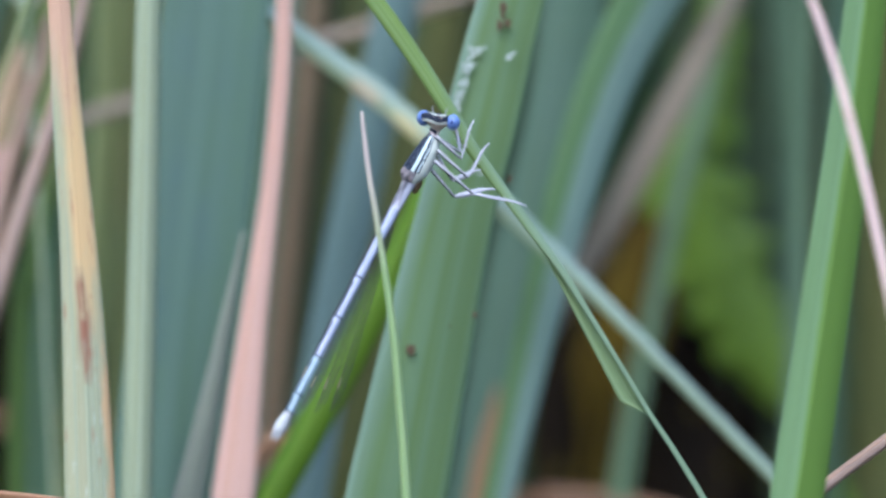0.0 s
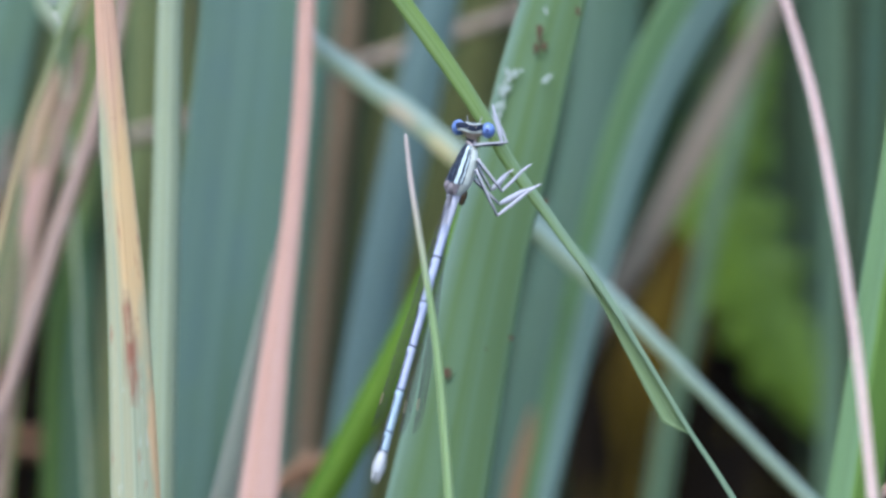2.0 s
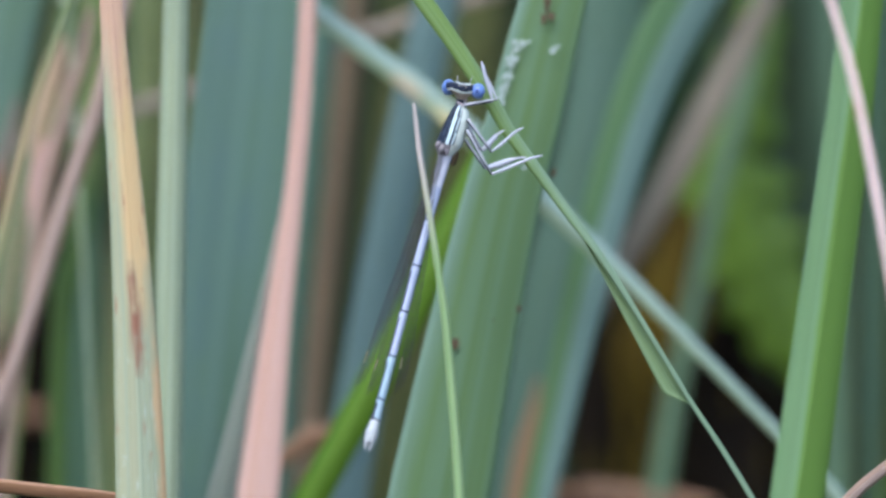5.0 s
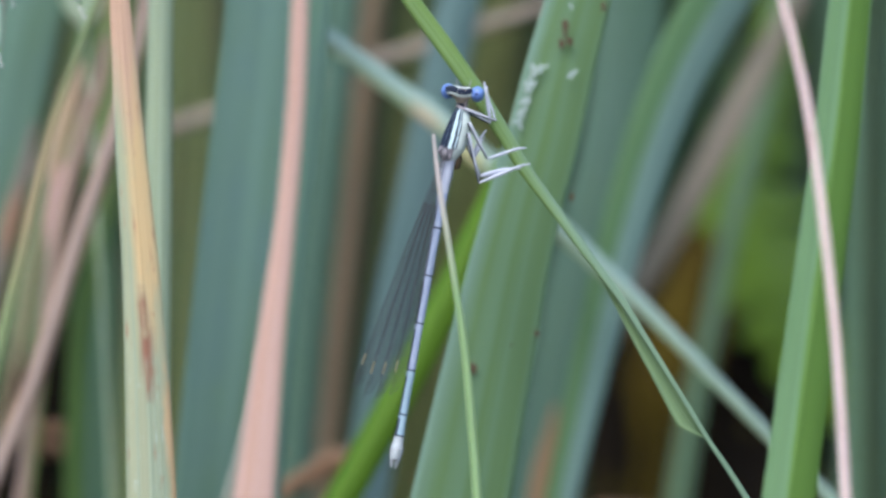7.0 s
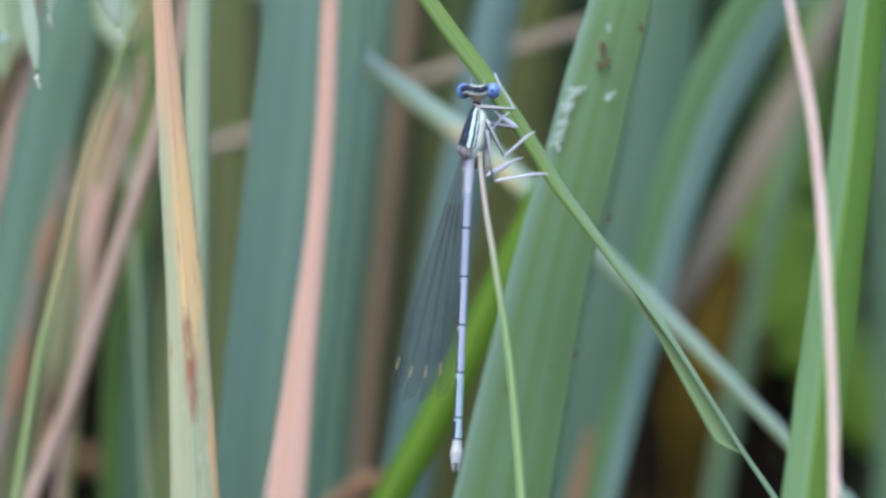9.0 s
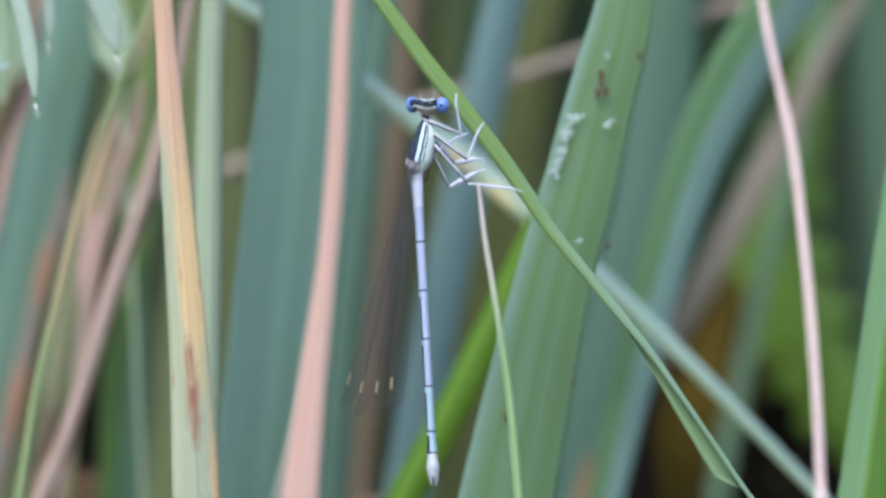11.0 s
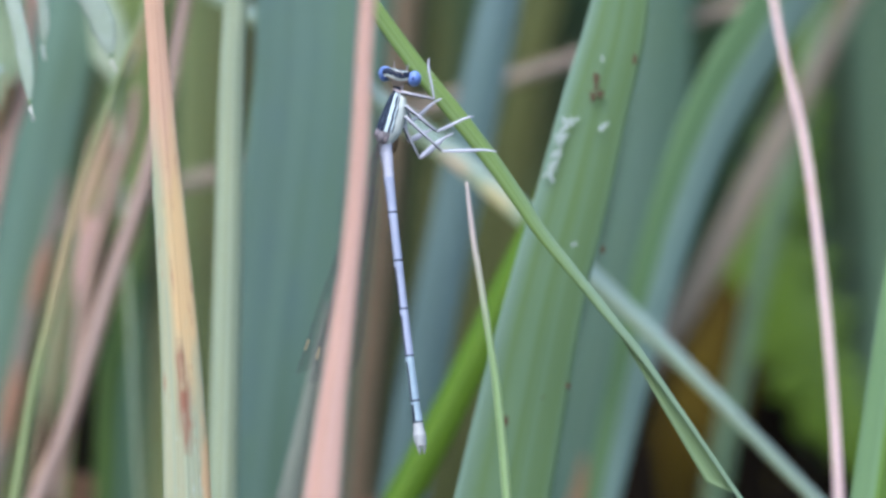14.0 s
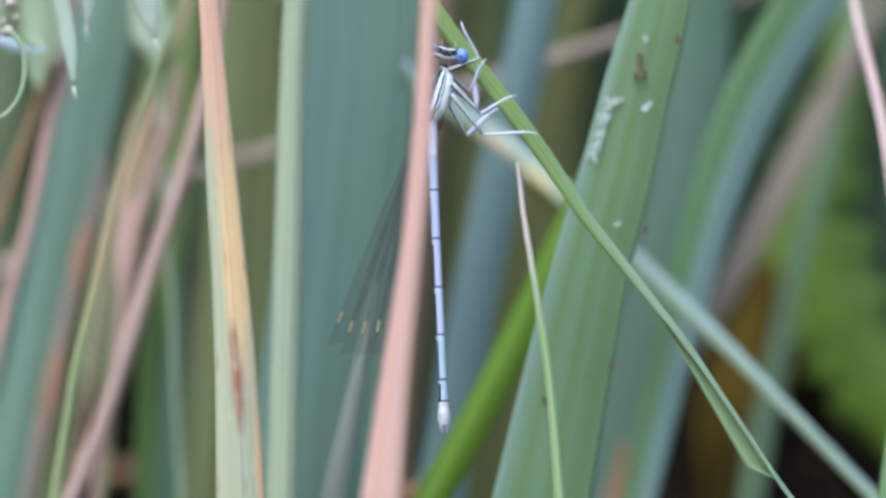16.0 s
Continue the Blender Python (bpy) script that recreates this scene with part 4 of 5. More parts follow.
def lathe(profile, sides=40, shape=None):
    """Rings round the local z axis from rows z, rx, ry, dx, dy in view units."""
    bm = bmesh.new()
    rings = []
    for z, rx, ry, dx, dy in profile:
        rings.append([bm.verts.new(((dx + rx * math.cos(6.28319 * k / sides)) * K, (dy + ry * math.sin(6.28319 * k / sides)) * K, z * K)) for k in range(sides)])
    for a, b in zip(rings, rings[1:]):
        for k in range(sides):
            bm.faces.new((a[k], b[k], b[(k + 1) % sides], a[(k + 1) % sides]))
    bm.faces.new(rings[0][::-1])
    bm.faces.new(rings[-1])
    bmesh.ops.recalc_face_normals(bm, faces=bm.faces)
    return smooth(bm)


def fine_profile(rows, n=5):
    return [tuple(q) for q in (np.array(a) * (1 - t / n) + np.array(b) * (t / n) for a, b in zip(rows, rows[1:]) for t in range(n))] + [rows[-1]]


DORSAL = -90 - 60  # where the back points, degrees round the body axis


def build_damselfly():
    fly = tagged(new("damselfly"), "pale blue damselfly with black stripes clinging to the grass blade", "damselfly")
    # thorax: black and pale bands along the body
    prof = fine_profile([(64, 5, 6, 8, 0), (59, 8.5, 9, 8, 0), (52, 9.5, 10, 7, 0), (46, 8, 9, 7, 0), (41, 10.5, 11, 8, 0), (35, 15, 15, 9, 0), (18, 19.5, 19, 9, 0), (-6, 22.5, 21, 6, 0), (-27, 23, 21.5, 3, 0), (-42, 18, 17, 0, 0), (-52, 11, 12, 0, 0)], 6)
    bm = lathe(prof, 96)
    for f in bm.faces:
        c = f.calc_center_median() / K
        off = 9 + min(0, c.z - 18) * 0.133
        a = (math.degrees(math.atan2(c.y, c.x - off)) - DORSAL + 180) % 360 - 180
        a = abs(a + 4 * math.sin(c.z * 0.05))
        if c.z > 43:
            # the neck: pale, with dark blots
            m = 1 if abs(a - 40) < 38 and math.sin(c.z * 0.62 + a * 0.03) > -0.35 else 4
        elif c.z < -30:
            m = 3 if a < 72 else 2
        else:
            m = 5 if 12 < a < 15 else 1 if a < 37 or 54 < a < 66 or 73 < a < 80 else 0 if a < 74 else 2
        f.material_index = m
    part("thorax", bm, [MINT, BLACK, CREAM, GREYTAN, NECK, SEAM], fly, "black thorax with pale blue and white stripes")
    # wing bases and the brown patch under the thorax
    for x, y, z, r in ((-16, -12, -34, 6), (-8, -18, -40, 6.5), (2, -17, -43, 5)):
        bm = bmesh.new()
        ellipsoid(bm, (x, y, z), (r * 0.8, r * 0.6, r * 1.3), 14, 10)
        for v in bm.verts:
            v.co += v.co.normalized() * 0.00006 * noise.noise(v.co * 9000)
        part("wing_base", smooth(bm), GREYTAN, fly, "grey-brown wing joint")
    bm = bmesh.new()
    ellipsoid(bm, (17, 2, -48), (6, 7, 17), 18, 14)
    for v in bm.verts:
        v.co += Vector((1, 0, 0)) * 0.0002 * noise.noise(v.co * 6000)
    part("belly_lobe", smooth(bm), SPOT_MAT, fly, "rough dark brown lobe under the body")

    # head
    head = part("head", smooth(lathe(fine_profile([(12, 4, 5, 0, 0), (10.5, 23, 12, -2, -3), (7, 28, 17, -3, -4), (0, 28, 18, -3, -4), (-6, 24, 17, -2, -4), (-11, 13, 14, 0, -2), (-19, 7, 8, 0, 0)], 5), 48)), [BLACK, CREAM, TAN], fly, "wide head with a black band between cream lines")
    for f in head.data.polygons:
        c = f.center / K
        wav = 2.0 * math.cos(c.x * 0.16)
        z = c.z + wav
        f.material_index = 1 if 8.6 < z < 10.8 else (1 if -7.0 < z < -3.2 else (2 if z < -7.0 and abs(c.x) < 18 else 0))
    for s in (-1, 1):
        bm = bmesh.new()
        ellipsoid(bm, (0, 0, 0), (12.5, 14.5, 14), 32, 24)
        eye = part("eye", smooth(bm), [EYE, PUPIL], head, "glossy blue compound eye")
        eye.matrix_basis = Matrix.Translation(Vector((27 if s > 0 else -25, -8 if s > 0 else 8, 0)) * K)
        for f in eye.data.polygons:
            d = f.center.normalized()
            if (d - Vector((-0.15 if s > 0 else 0.35, -0.95, -0.05)).normalized()).length < 0.26 or d.x * s < -0.7:
                f.material_index = 1
    for s in (-1, 1):
        bm = bmesh.new()
        a = Vector((s * 10, -10, 10)) * K
        tube_along(bm, [a, a + Vector((s * 2, -5, 7)) * K, a + Vector((s * 3, -6, 14)) * K], [1.2 * K, 0.9 * K, 0.4 * K], 6)
        part("antenna", smooth(bm), LEGSKIN, head)
    for x, z in ((-7, 4), (5, 4), (-1, 7)):
        bm = bmesh.new()
        ellipsoid(bm, (x, -20, z), (1.6, 1.5, 1.6), 10, 8)
        part("ocellus", smooth(bm), TAN, head)

    # abdomen: ten segments, dark rings at the joints
    ends = [2, -18, -62, -126, -212, -298, -382, -462, -500, -524, -541]
    radii = [12.5, 11, 9, 8, 7.8, 7.6, 7.6, 7.8, 9, 11.5, 9.5]
    abdomen, segments = None, []
    for i in range(10):
        z0, z1, r0, r1 = ends[i], ends[i + 1], radii[i], radii[i + 1]
        L = z0 - z1
        prof = [(z0, r0 * 0.95, r0 * 0.95, 0, 0), (z0 - 2, r0, r0, 0, 0), (z0 - L * 0.3, r0 * 0.97, r0 * 0.97, 0, 0), (z0 - L * 0.6, (r0 + r1) / 2 * 0.97, (r0 + r1) / 2 * 0.97, 0, 0), (z1 + 3.2, r1 * 1.01, r1 * 1.01, 0, 0), (z1 + 1.4, r1 * 1.03, r1 * 1.03, 0, 0), (z1, r1 * 0.95, r1 * 0.95, 0, 0)]
        bm = lathe(fine_profile(prof, 3), 28)
        for f in bm.faces:
            c = f.calc_center_median() / K
            a = abs((math.degrees(math.atan2(c.y, c.x)) - (-90 - 58) + 180) % 360 - 180)
            ring = c.z < z1 + 3.0 and 1 < i < 8
            back = a < (8 if i < 4 else 14 if i < 7 else 26) and 0.1 < (z0 - c.z) / L < 0.93 and i > 0 and i < 8
            f.material_index = 1 if ring or back else 0
        skin = TAILSKIN if i in (8, 9) else (WHITE if i < 2 else TEAL if i in (6, 7) else BLUE)
        if abdomen is None:
            abdomen = part("abdomen", bm, [skin, BLACK], fly, "slender pale blue abdomen with dark rings")
        else:
            segments.append((part("segment", bm, [skin, BLACK], abdomen, "cream tail segment" if i > 7 else ""), z0))
    for s in (-1, 1):
        bm = bmesh.new()
        tube_along(bm, [Vector((s * 3.5, 0, -534)) * K, Vector((s * 4.6, -1, -546)) * K, Vector((s * 3.6, -1, -556)) * K], [4.4 * K, 3.8 * K, 1.4 * K], 8)
        segments.append((part("tail_clasper", smooth(bm), TAILSKIN, abdomen), None))

    # wings, folded over the back
    wings = []
    for n, length in enumerate((452, 462, 456, 446)):
        def edge(f):
            lead = 3 + 5 * math.sin(math.pi * f) ** 0.8
            wid = 50 * (max(0.0, f - 0.12) / 0.88) ** 0.8 * (1 - max(0, (f - 0.76) / 0.24) ** 2.4) ** 0.5 + 3 * (1 - f)
            return -lead * (1 - f ** 6), wid
        def spot(f, g):
            lead, rear = edge(f)
            return Vector((0, (lead + (rear - lead) * g) * K, -f * length * K)) + Vector((math.sin(f * 25 + g * 9) * 0.4 * K, 0, 0))
        bm = bmesh.new()
        nf, ng = 30, 8
        grid = [[bm.verts.new(spot(i / nf, j / ng)) for j in range(ng + 1)] for i in range(nf + 1)]
        for i in range(nf):
            for j in range(ng):
                bm.faces.new((grid[i][j], grid[i + 1][j], grid[i + 1][j + 1], grid[i][j + 1]))
        wing = part("wing", smooth(bm), WING, fly, "clear smoky wing with fine dark veins")
        bm = bmesh.new()
        for g, r, f1 in ((0.0, 0.4, 1.0), (0.13, 0.36, 0.98), (0.24, 0.36, 0.97), (0.4, 0.32, 0.97), (0.55, 0.3, 0.96), (0.72, 0.3, 0.94), (0.87, 0.3, 0.9), (1.0, 0.45, 1.0)):
            f0 = 0.0 if g in (0.0, 0.24, 1.0) else 0.22
            tube_along(bm, [spot(f0 + (f1 - f0) * q / 24, g) for q in range(25)], [r * K] * 25, 5)
        rng = random.Random(n)
        for q in range(10, 46):
            f = q / 46
            tube_along(bm, [spot(f + rng.uniform(-0.004, 0.004), g) for g in (0.0, 0.3, 0.6, 1.0)], [0.2 * K] * 4, 4)
        part("vein_net", smooth(bm), VEIN, wing, "net of thin dark veins")
        bm = bmesh.new()
        quad = [spot(f, g) for f, g in ((0.86, 0.01), (0.905, 0.02), (0.905, 0.15), (0.86, 0.14))]
        vs = [bm.verts.new(p + Vector((s, 0, 0)) * 0.8 * K) for s in (-1, 1) for p in quad]
        for f in ((0, 1, 2, 3), (7, 6, 5, 4), (0, 4, 5, 1), (1, 5, 6, 2), (2, 6, 7, 3), (3, 7, 4, 0)):
            bm.faces.new([vs[i] for i in f])
        bmesh.ops.recalc_face_normals(bm, faces=bm.faces)
        part("wing_mark", bm, STIGMA, wing, "small tan mark near the wing tip")
        wings.append(wing)

    # legs: a thin femur and a broad white tibia with a foot
    legs = []
    for hip, lf, lt, broadness, y in HIPS:
        bm = bmesh.new()
        tube_along(bm, [Vector((0, 0, 0)), Vector((0, 0, lf * 0.15)) * K, Vector((0, 0, lf * 0.6)) * K, Vector((0, 0, lf)) * K], [3.8 * K, 3.5 * K, 2.8 * K, 2.2 * K], 10)
        for f in bm.faces:
            f.material_index = 1 if f.calc_center_median().x > 0.8 * K else 0
        rng = random.Random(int(lf + y * 1e5))
        leg = part("leg", smooth(bm), [LEGSKIN, BLACK], fly, "pale leg with a black stripe")
        bm = bmesh.new()
        w = broadness
        tube_along(bm, [Vector((0, 0, 0)), Vector((0, 0, lt * 0.08)) * K, Vector((0.5, 0, lt * 0.3)) * K, Vector((0, 0, lt * 0.62)) * K, Vector((0, 0, lt * 0.74)) * K, Vector((1.5, 0, lt * 0.88)) * K, Vector((4, 0, lt)) * K],
                   [2.2 * K, w * 0.7 * K, w * K, w * 0.8 * K, 2.0 * K, 1.7 * K, 1.1 * K], 10)
        bmesh.ops.scale(bm, vec=(1, 0.6, 1), verts=bm.verts)
        for q in range(12):
            f = 0.1 + 0.055 * q
            s = 1 if q % 2 else -1
            p = Vector((s * w * 0.5, 0, lt * f)) * K
            tube_along(bm, [p, p + Vector((s * 4, -1, 5)) * K], [0.35 * K, 0.15 * K], 4)
        tibia = part("tibia", smooth(bm), WHITE, leg, "broad white feathery shin")
        legs.append((leg, tibia))
    return fly, head, abdomen, segments, wings, legs


# hips (from the thorax middle, right and down), femur and shin lengths, shin half-width, depth
HIPS = (((13, -44), 60, 72, 1.7, -0.0006), ((25, -22), 72, 71, 2.5, -0.0007), ((27, -3), 90, 97, 2.8, -0.0008),
        ((9, -44), 56, 66, 3.0, 0.0009), ((22, -18), 60, 54, 5.0, 0.0010), ((26, 12), 66, 74, 5.4, 0.0004))
# each foot from the thorax middle: seconds, right, down
NEAR_FORE_FOOT = [(0, 93, -65), (1, 92, -52), (1.6, 60, -104), (4, 52, -116), (6.5, 55, -112), (7, 52, -88), (8, 28, -138), (9, 40, -100), (11.5, 68, -90), (12, 28, -122), (13, 60, -102), (14, 66, -100), (14.5, 58, -96), (16, 42, -124)]
NEAR_MID_FOOT = [(0, 120, -25), (1, 121, -15), (1.6, 124, -6), (4, 124, -4), (6.5, 132, 2), (7, 128, 24), (8, 108, -26), (9, 112, -2), (11.5, 110, -44), (12, 112, -22), (13, 142, -4), (14, 148, -2), (14.5, 140, 0), (16, 140, 0)]
NEAR_HIND_FOOT = [(0, 190, 84), (1, 186, 95), (1.6, 140, 32), (4, 152, 36), (6.5, 170, 48), (7, 136, 52), (8, 154, 68), (9, 136, 72), (11.5, 186, 80), (12, 146, 32), (13, 176, 54), (14, 190, 60), (14.5, 184, 64), (16, 180, 68)]
FAR_FORE_FOOT = [(0, 60, -72), (1, 64, -40), (1.6, 62, -98), (4, 56, -110), (6.5, 60, -106), (7, 57, -82), (8, 34, -132), (9, 66, -36), (11.5, 88, -30), (12, 78, -62), (13, 80, -30), (14, 90, -34), (14.5, 82, -24), (16, 86, -64)]
FAR_MID_FOOT = [(0, 108, 20), (1, 106, 10), (1.6, 92, 4), (4, 92, 2), (6.5, 88, 4), (7, 56, -6), (8, 78, -4), (9, 38, -36), (11.5, 112, 40), (12, 56, -30), (13, 84, -14), (14, 80, 20), (14.5, 60, -20), (16, 68, -30)]
FAR_HIND_FOOT = [(0, 134, 54), (1, 130, 60), (1.6, 132, 36), (4, 140, 42), (6.5, 112, 52), (7, 120, 60), (8, 138, 78), (9, 90, 44), (11.5, 128, 50), (12, 132, 64), (13, 104, 10), (14, 110, 28), (14.5, 80, 38), (16, 108, 24)]
FEET = (NEAR_FORE_FOOT, NEAR_MID_FOOT, NEAR_HIND_FOOT, FAR_FORE_FOOT, FAR_MID_FOOT, FAR_HIND_FOOT)
fly, head, abdomen, segments, wings, legs = build_damselfly()

# ---- what moves ----
PINK_SWAY = [(0, 0.502), (0.5, 0.453), (1, 0.363), (1.5, 0.21), (2, 0.342), (2.5, 0.409), (3, 0.45), (3.5, 0.499), (4, 0.431), (6.5, 0.102), (7, 0.0), (7.5, -0.188), (8, 0.005), (8.5, 0.044), (9,
    -0.103), (11.5, 0.031), (12, -0.151), (12.5, 0.186), (13, 0.017), (13.5, 0.05), (14, 0.3), (14.5, 0.093), (15, 0.211), (15.5, 0.296), (16, 0.46)]
STALK_SWAY = [(0, 0.522), (0.5, 0.456), (1, 0.349), (1.5, 0.217), (2, 0.362), (2.5, 0.463), (3, 0.502), (3.5, 0.538), (4, 0.493), (6.5, 0.118), (7, 0.0), (7.5, -0.139), (8, 0.049), (8.5, 0.117), (9,
    0.002), (11.5, 0.167), (12, -0.052), (12.5, 0.326), (13, 0.094), (13.5, 0.197), (14, 0.426), (14.5, 0.176), (15, 0.344), (15.5, 0.417), (16, 0.618)]
STEM_SWAY = [(0, 0.858), (0.5, 0.739), (1, 0.99), (1.5, 0.624), (2, 0.312), (2.5, 0.203), (3, 0.271), (3.5, 0.449), (4, 0.574), (6.5, 0.436), (7, 0.0), (7.5, -0.011), (8, 0.02), (8.5, -0.273), (9,
    -0.284), (11.5, -0.531), (12, -0.547), (12.5, -0.383), (13, -0.425), (13.5, -0.361), (14, -0.312), (14.5, -0.195), (15, -0.24), (15.5, -0.155), (16, -0.013)]
GREEN_SWAY = [(0, 0.817), (0.5, 0.887), (1, 0.858), (1.5, 0.991), (2, 0.989), (2.5, 1.0), (3, 1.009), (3.5, 0.948), (4, 0.842), (6.5, -0.301), (7, 0.005), (7.5, -0.232), (8, -0.278), (8.5, -0.284),
    (9, -0.24), (11.5, 0.383), (12, 0.345), (12.5, 0.365), (13, 0.412), (13.5, 0.519), (14, 0.522), (14.5, 0.449), (15, 0.221), (15.5, 0.292), (16, 0.364)]
YELLOW_SWAY = [(0, 0.019), (0.5, 0.058), (1, 0.042), (1.5, 0.075), (2, 0.119), (2.5, 0.18), (3, 0.176), (3.5, 0.154), (4, 0.144), (6.5, -0.018), (7, -0.002), (7.5, 0.002), (8, -0.026), (8.5, 0.003),
    (9, 0.054), (11.5, 0.09), (12, 0.096), (12.5, 0.173), (13, 0.118), (13.5, 0.061), (14, 0.057), (14.5, 0.083), (15, 0.094), (15.5, 0.161), (16, 0.144)]
TIP_MOVE = [(0, -0.7, 0.41), (0.5, -0.53, 0.44), (1, -0.66, 0.45), (1.5, -0.48, 0.4), (2, -0.06, 0.43), (2.5, 0.4, 0.25), (3, 0.42, 0.3), (3.5, 0.19, 0.43), (4, -0.04, 0.66), (6.5, -0.12, 0.25), (7,
    0.0, 0.0), (7.5, 0.1, 0.22), (8, 0.26, 0.22), (8.5, 0.21, -0.09), (9, 0.63, 0.32), (11.5, 0.67, 0.11), (12, 0.57, 0.23), (12.5, 0.7, 0.34), (13, 0.44, 0.43), (13.5, 0.17, 0.4), (14, 0.1, 0.48), (14.5,
    0.2, 0.56), (15, 0.24, 0.51), (15.5, 0.6, 0.57), (16, 0.67, 0.42)]
PERCH_MOVE = [(0, 0.51, 0.62, 0.3), (0.5, 0.74, 0.66, 0.3), (1, 0.83, 0.82, 0.3), (1.5, 0.91, 0.82, 0.3), (2, 0.98, 0.86, 0.3), (2.5, 0.98, 0.47, 0.3), (3, 1.07, 0.51, 0.3), (3.5, 0.47, 0.86, 0.3),
    (4, 0.61, 0.88, 0.3), (6.5, -0.18, 0.46, -0.0), (7, 0.0, 0.0, -0.0), (7.5, 0.16, 0.38, -0.4), (8, 0.23, 0.38, -0.8), (8.5, -0.22, 0.07, -0.8), (9, -0.09, 0.48, -0.8), (11.5, -0.04, -0.36, -2.9),
    (12.5, 0.02, -0.48, -2.9), (13, -0.19, -0.61, -2.85), (13.5, -0.2, -0.64, -2.8), (14, -0.32, -0.29, -2.75), (14.5, -0.18, -0.42, -2.7), (15, -0.49, -0.58, -2.5), (15.5, -0.31, -0.62, -2.3), (16,
    -0.63, -0.78, -2.1)]
BODY_MOVE = [(0, 3.67, 506.87, 23), (0.5, 3.62, 506.95, 23), (1, 3.94, 507.78, 22), (1.5, 4.73, 507.97, 17.5), (2, 4.04, 507.94, 14), (2.5, 4.27, 507.9, 14), (3, 3.9, 507.7, 14), (3.5, 3.69, 507.82,
    14), (4, 3.6, 508.18, 14), (6.5, 0.73, 510.23, 10), (7, 0.91, 510.77, 9.5), (7.5, 0.55, 510.95, 8), (8, -0.06, 512.13, 6), (8.5, -1.2, 512.08, 6), (9, -0.98, 512.88, 6), (9.2, -1.95, 512.9, 6), (11.5, -5.83, 515.19, 8), (12,
    -6.05, 516.14, 9), (12.5, -6.06, 516.18, 10), (13, -7.87, 516.81, 11), (13.4, -7.8, 516.5, 8.7), (13.5, -8.42, 516.33, 5), (14, -7.89, 517.18, 10), (14.5, -7.94, 517.33, 13), (15, -7.76, 517.35, 11.5), (15.5, -7.85, 517.67,
    12.5), (16, -7.69, 517.41, 12)]
ABDOMEN_TURN = [(0, 4.5), (0.5, 3.8), (1, 2.1), (1.5, 1.5), (2, 1.4), (2.5, 1.5), (3, 2.1), (3.5, 2.2), (4, 1.8), (6.5, 2.3), (7, 0.7), (7.5, -0.8), (8, -8.5), (8.5, -6.6), (9, -3.7), (11.5, -11.2),
    (12, -10.1), (12.5, -9.8), (13, -11.5), (13.4, -9.2), (13.5, -15.8), (13.7, -15.6), (14, -15.6), (14.5, -15.9), (15, -14.1), (15.5, -16.0), (16, -14.6)]
# the body's roll shows the wings more from the side as time goes on
WING_ROLL = [(0, 18), (1, 18), (2, 18), (4, 19), (6.5, 25), (8, 30), (9, 34), (11.5, 38), (16, 42)]
# the fan of the four wings: degrees of the outermost, and from each to the next
WING_FAN = [(0, 4.5, 3), (1, 4.5, 3), (2, 4.2, 3), (4, 4.5, 3), (6.5, 12, 2.7), (7.5, 11, 2.8), (8, 9.5, 3), (9, 11.4, 3.5), (11.5, 9, 3.5), (12.5, 9, 3.5), (13, 6, 3), (13.5, 8, 3.4), (14, 9.5, 3.2), (16, 11, 3.2)]
# the bend of the abdomen from end to end, degrees
ABDOMEN_BEND = [(0, 0), (13, 0), (13.4, 0), (13.5, -10.5), (13.7, -4), (14, -2.5), (14.5, 0), (16, 0)]
HEAD_TURN = [(0, -14), (1, -12), (1.5, -9), (3, -7), (6.5, -3), (9, -6), (12, -4), (13.5, 3), (14.5, -2), (16, -3)]
STEM_SLANT = [(0, 6), (0.5, 6), (1, 5), (1.5, 3.8), (2, 2.7), (3, 2.6), (4, 4.3), (6.5, 0.6), (7, 0), (8, 0), (8.5, -1.2), (9, -2.5), (11.5, -1.2), (13.5, -0.9), (15.5, 0), (16, 0)]
ABDOMEN_TILT = [(0, 24), (1, 25), (1.5, 22), (2, 20), (4, 20), (6.5, 5), (16, 3)]


def sway(ob, rows):
    """Rock a rooted leaf about its foot: seconds, degrees to the right."""
    at = ob.matrix_basis.translation.copy()
    walk(ob, [(t, Matrix.Translation(at) @ pose(0, 0, 0, 0, a, 0)) for t, a in rows])


def shift(ob, rows):
    """Shift and turn a thing about its origin: seconds, millimetres right and up, degrees."""
    at = ob.matrix_basis.translation.copy()
    walk(ob, [(t, Matrix.Translation(at + Vector((x / 1000, 0, z / 1000))) @ pose(0, 0, 0, 0, a, 0)) for t, x, z, a in rows])


def value(rows, t, i=1):
    return float(np.interp(t, [r[0] for r in rows], [r[i] for r in rows]))


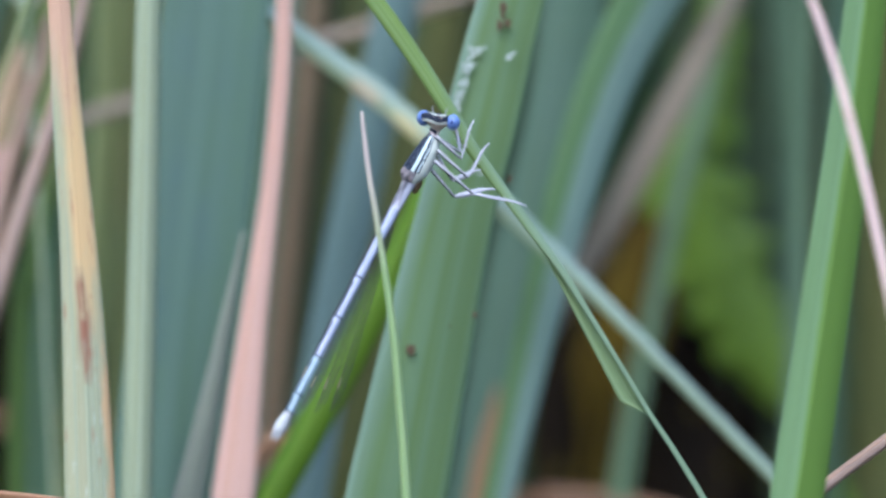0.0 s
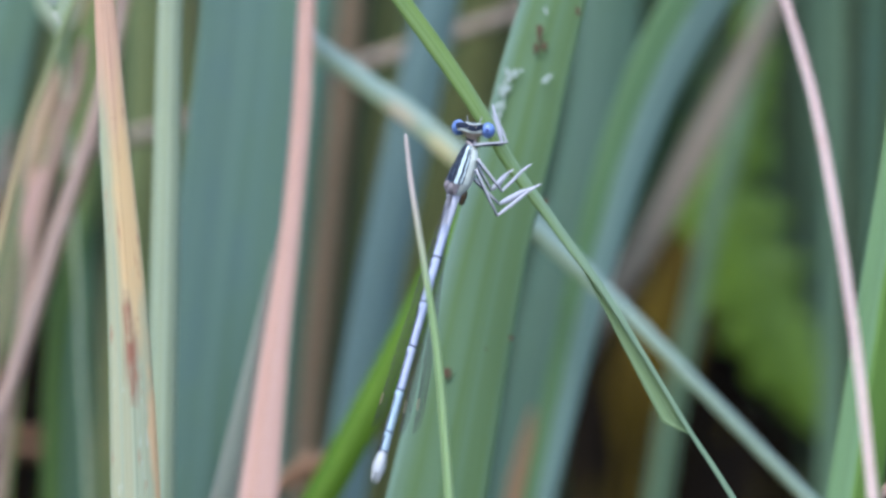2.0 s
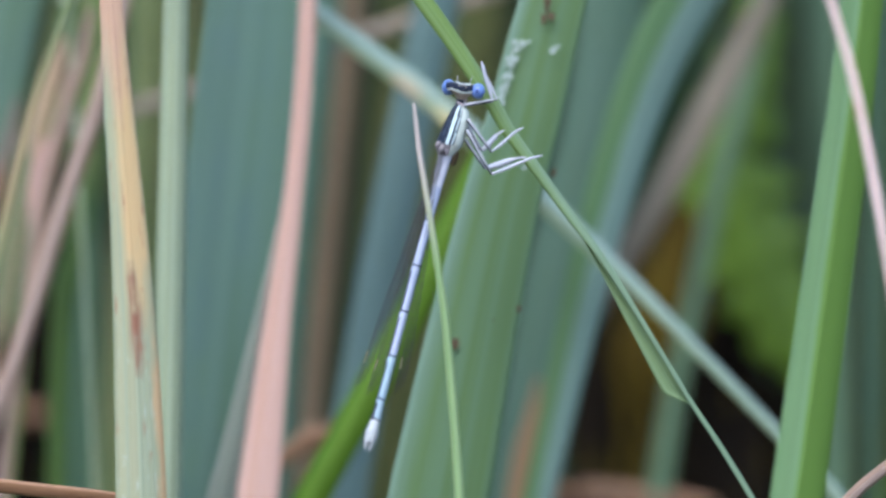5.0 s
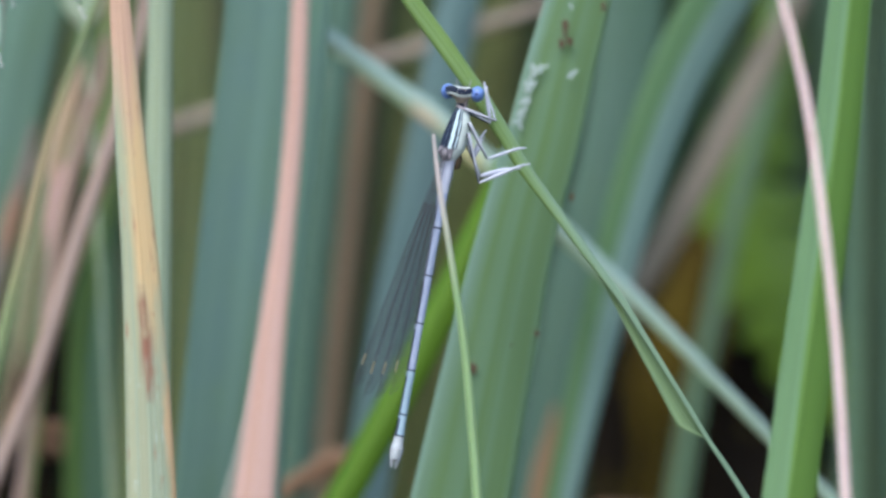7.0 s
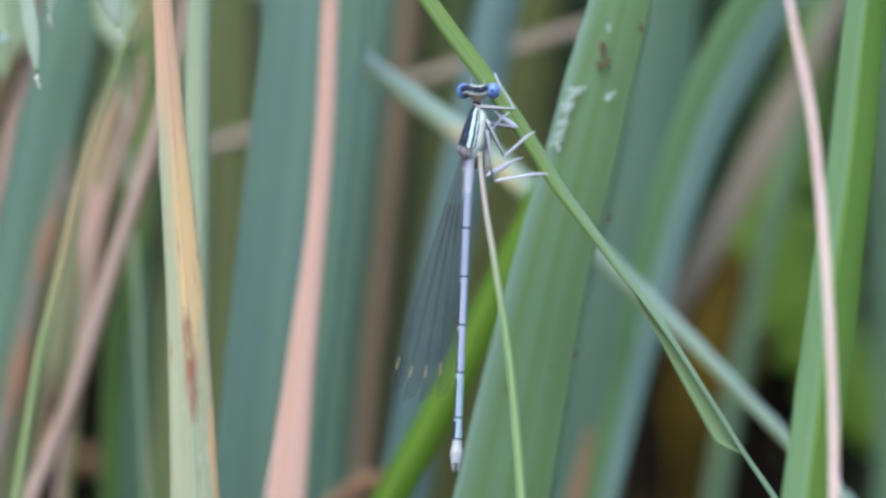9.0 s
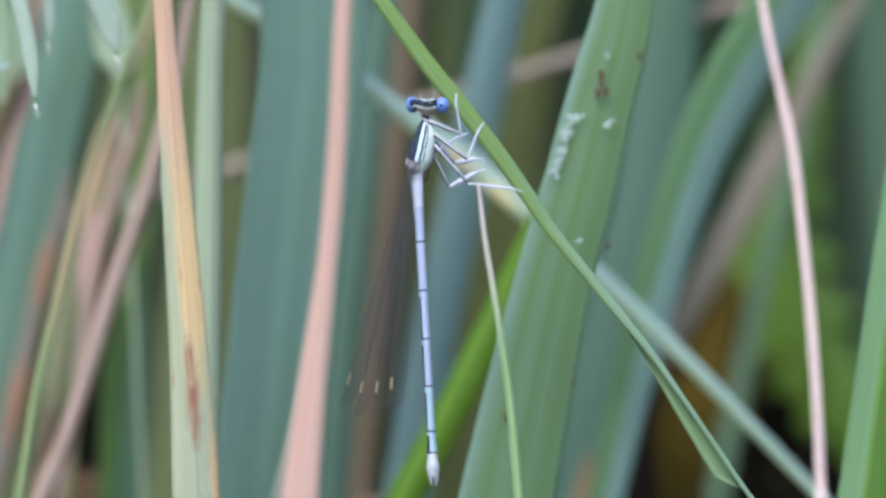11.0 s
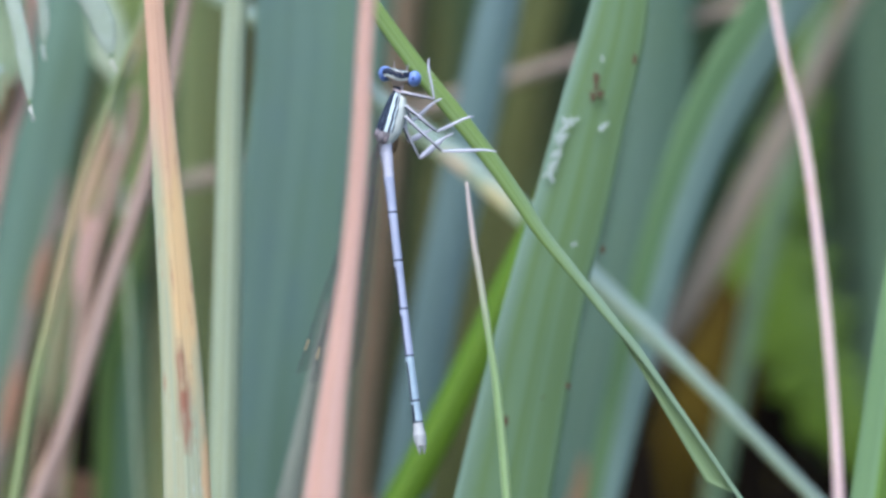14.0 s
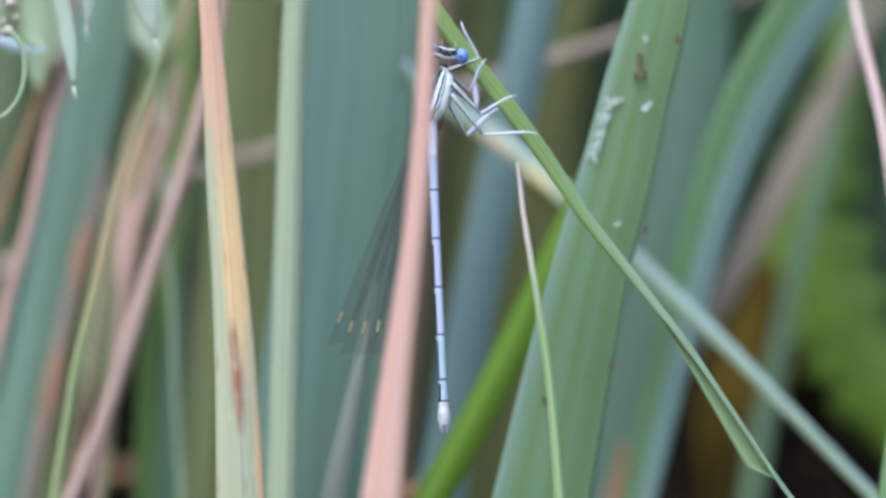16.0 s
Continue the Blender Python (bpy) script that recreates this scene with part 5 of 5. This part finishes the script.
def leg_rows(n):
    """Hip, knee and foot of one leg through the clip, in the body's space."""
    hip, lf, lt, _, y = HIPS[n]
    femur, shin = [], []
    for t, right, low in FEET[n]:
        a = radians(value(BODY_MOVE, t, 3))
        fx, fz = right, -low
        fx, fz = fx * math.cos(a) - fz * math.sin(a), fx * math.sin(a) + fz * math.cos(a)
        dx, dz = fx - hip[0], fz + hip[1]
        d = min(max(math.hypot(dx, dz), abs(lf - lt) + 3), lf + lt - 1)
        aim = math.atan2(dx, dz)
        bend = math.acos((lf * lf + d * d - lt * lt) / (2 * lf * d))
        knee = math.acos((lf * lf + lt * lt - d * d) / (2 * lf * lt))
        femur.append((t, pose(hip[0] * K, y, -hip[1] * K, 0, math.degrees(aim + bend), 0)))
        shin.append((t, pose(0, 0, lf * K, 0, -(180 - math.degrees(knee)), 0)))
    return femur, shin


def motions():
    sway(pink, PINK_SWAY)
    sway(pinkside, [(t, a * 0.4) for t, a in PINK_SWAY])
    sway(stalk, STALK_SWAY)
    sway(yellowed, YELLOW_SWAY)
    shift(stem, [(t, radians(a) * 520, 0, -value(STEM_SLANT, t)) for t, a in STEM_SWAY])
    sway(green, GREEN_SWAY)
    shift(grass, [(t, x, z, 0) for t, x, z in TIP_MOVE])
    shift(perch, PERCH_MOVE)
    shift(drooping, [(0, 0, 0.7, 0), (4, 0, 0.7, 0), (6.5, 0, 0.1, 0), (9, 0, 0, 0), (11.5, 0, 0.65, 0), (16, 0, 0.55, 0)])
    walk(fly, [(t, pose(x / 1000, 0, z / 1000, 0, a, 0)) for t, x, z, a in BODY_MOVE])
    walk(head, [(t, pose(5 * K, -0.0001, 72 * K, 0, a, 0)) for t, a in HEAD_TURN])
    walk(abdomen, [(t, pose(1 * K, 0, -48 * K, -value(ABDOMEN_TILT, t), a, 0)) for t, a in ABDOMEN_TURN])
    chain = {t: Matrix() for t, _ in ABDOMEN_BEND}
    for segment, joint in segments:
        if joint is not None:
            for t, bend in ABDOMEN_BEND:
                chain[t] = chain[t] @ pose(0, 0, joint * K, 0, bend / 9, 0) @ pose(0, 0, -joint * K)
        walk(segment, [(t, chain[t]) for t, _ in ABDOMEN_BEND])
    for n, wing in enumerate(wings):
        walk(wing, [(t, pose((-7 + n) * K, -17 * K, -34 * K) @ pose(0, 0, 0, -8, a - n * step, 0) @ pose(0, 0, 0, 0, 0, -value(WING_ROLL, t))) for t, a, step in WING_FAN])
    for n, (leg, tibia) in enumerate(legs):
        femur, shin = leg_rows(n)
        walk(leg, femur)
        walk(tibia, shin)


motions()
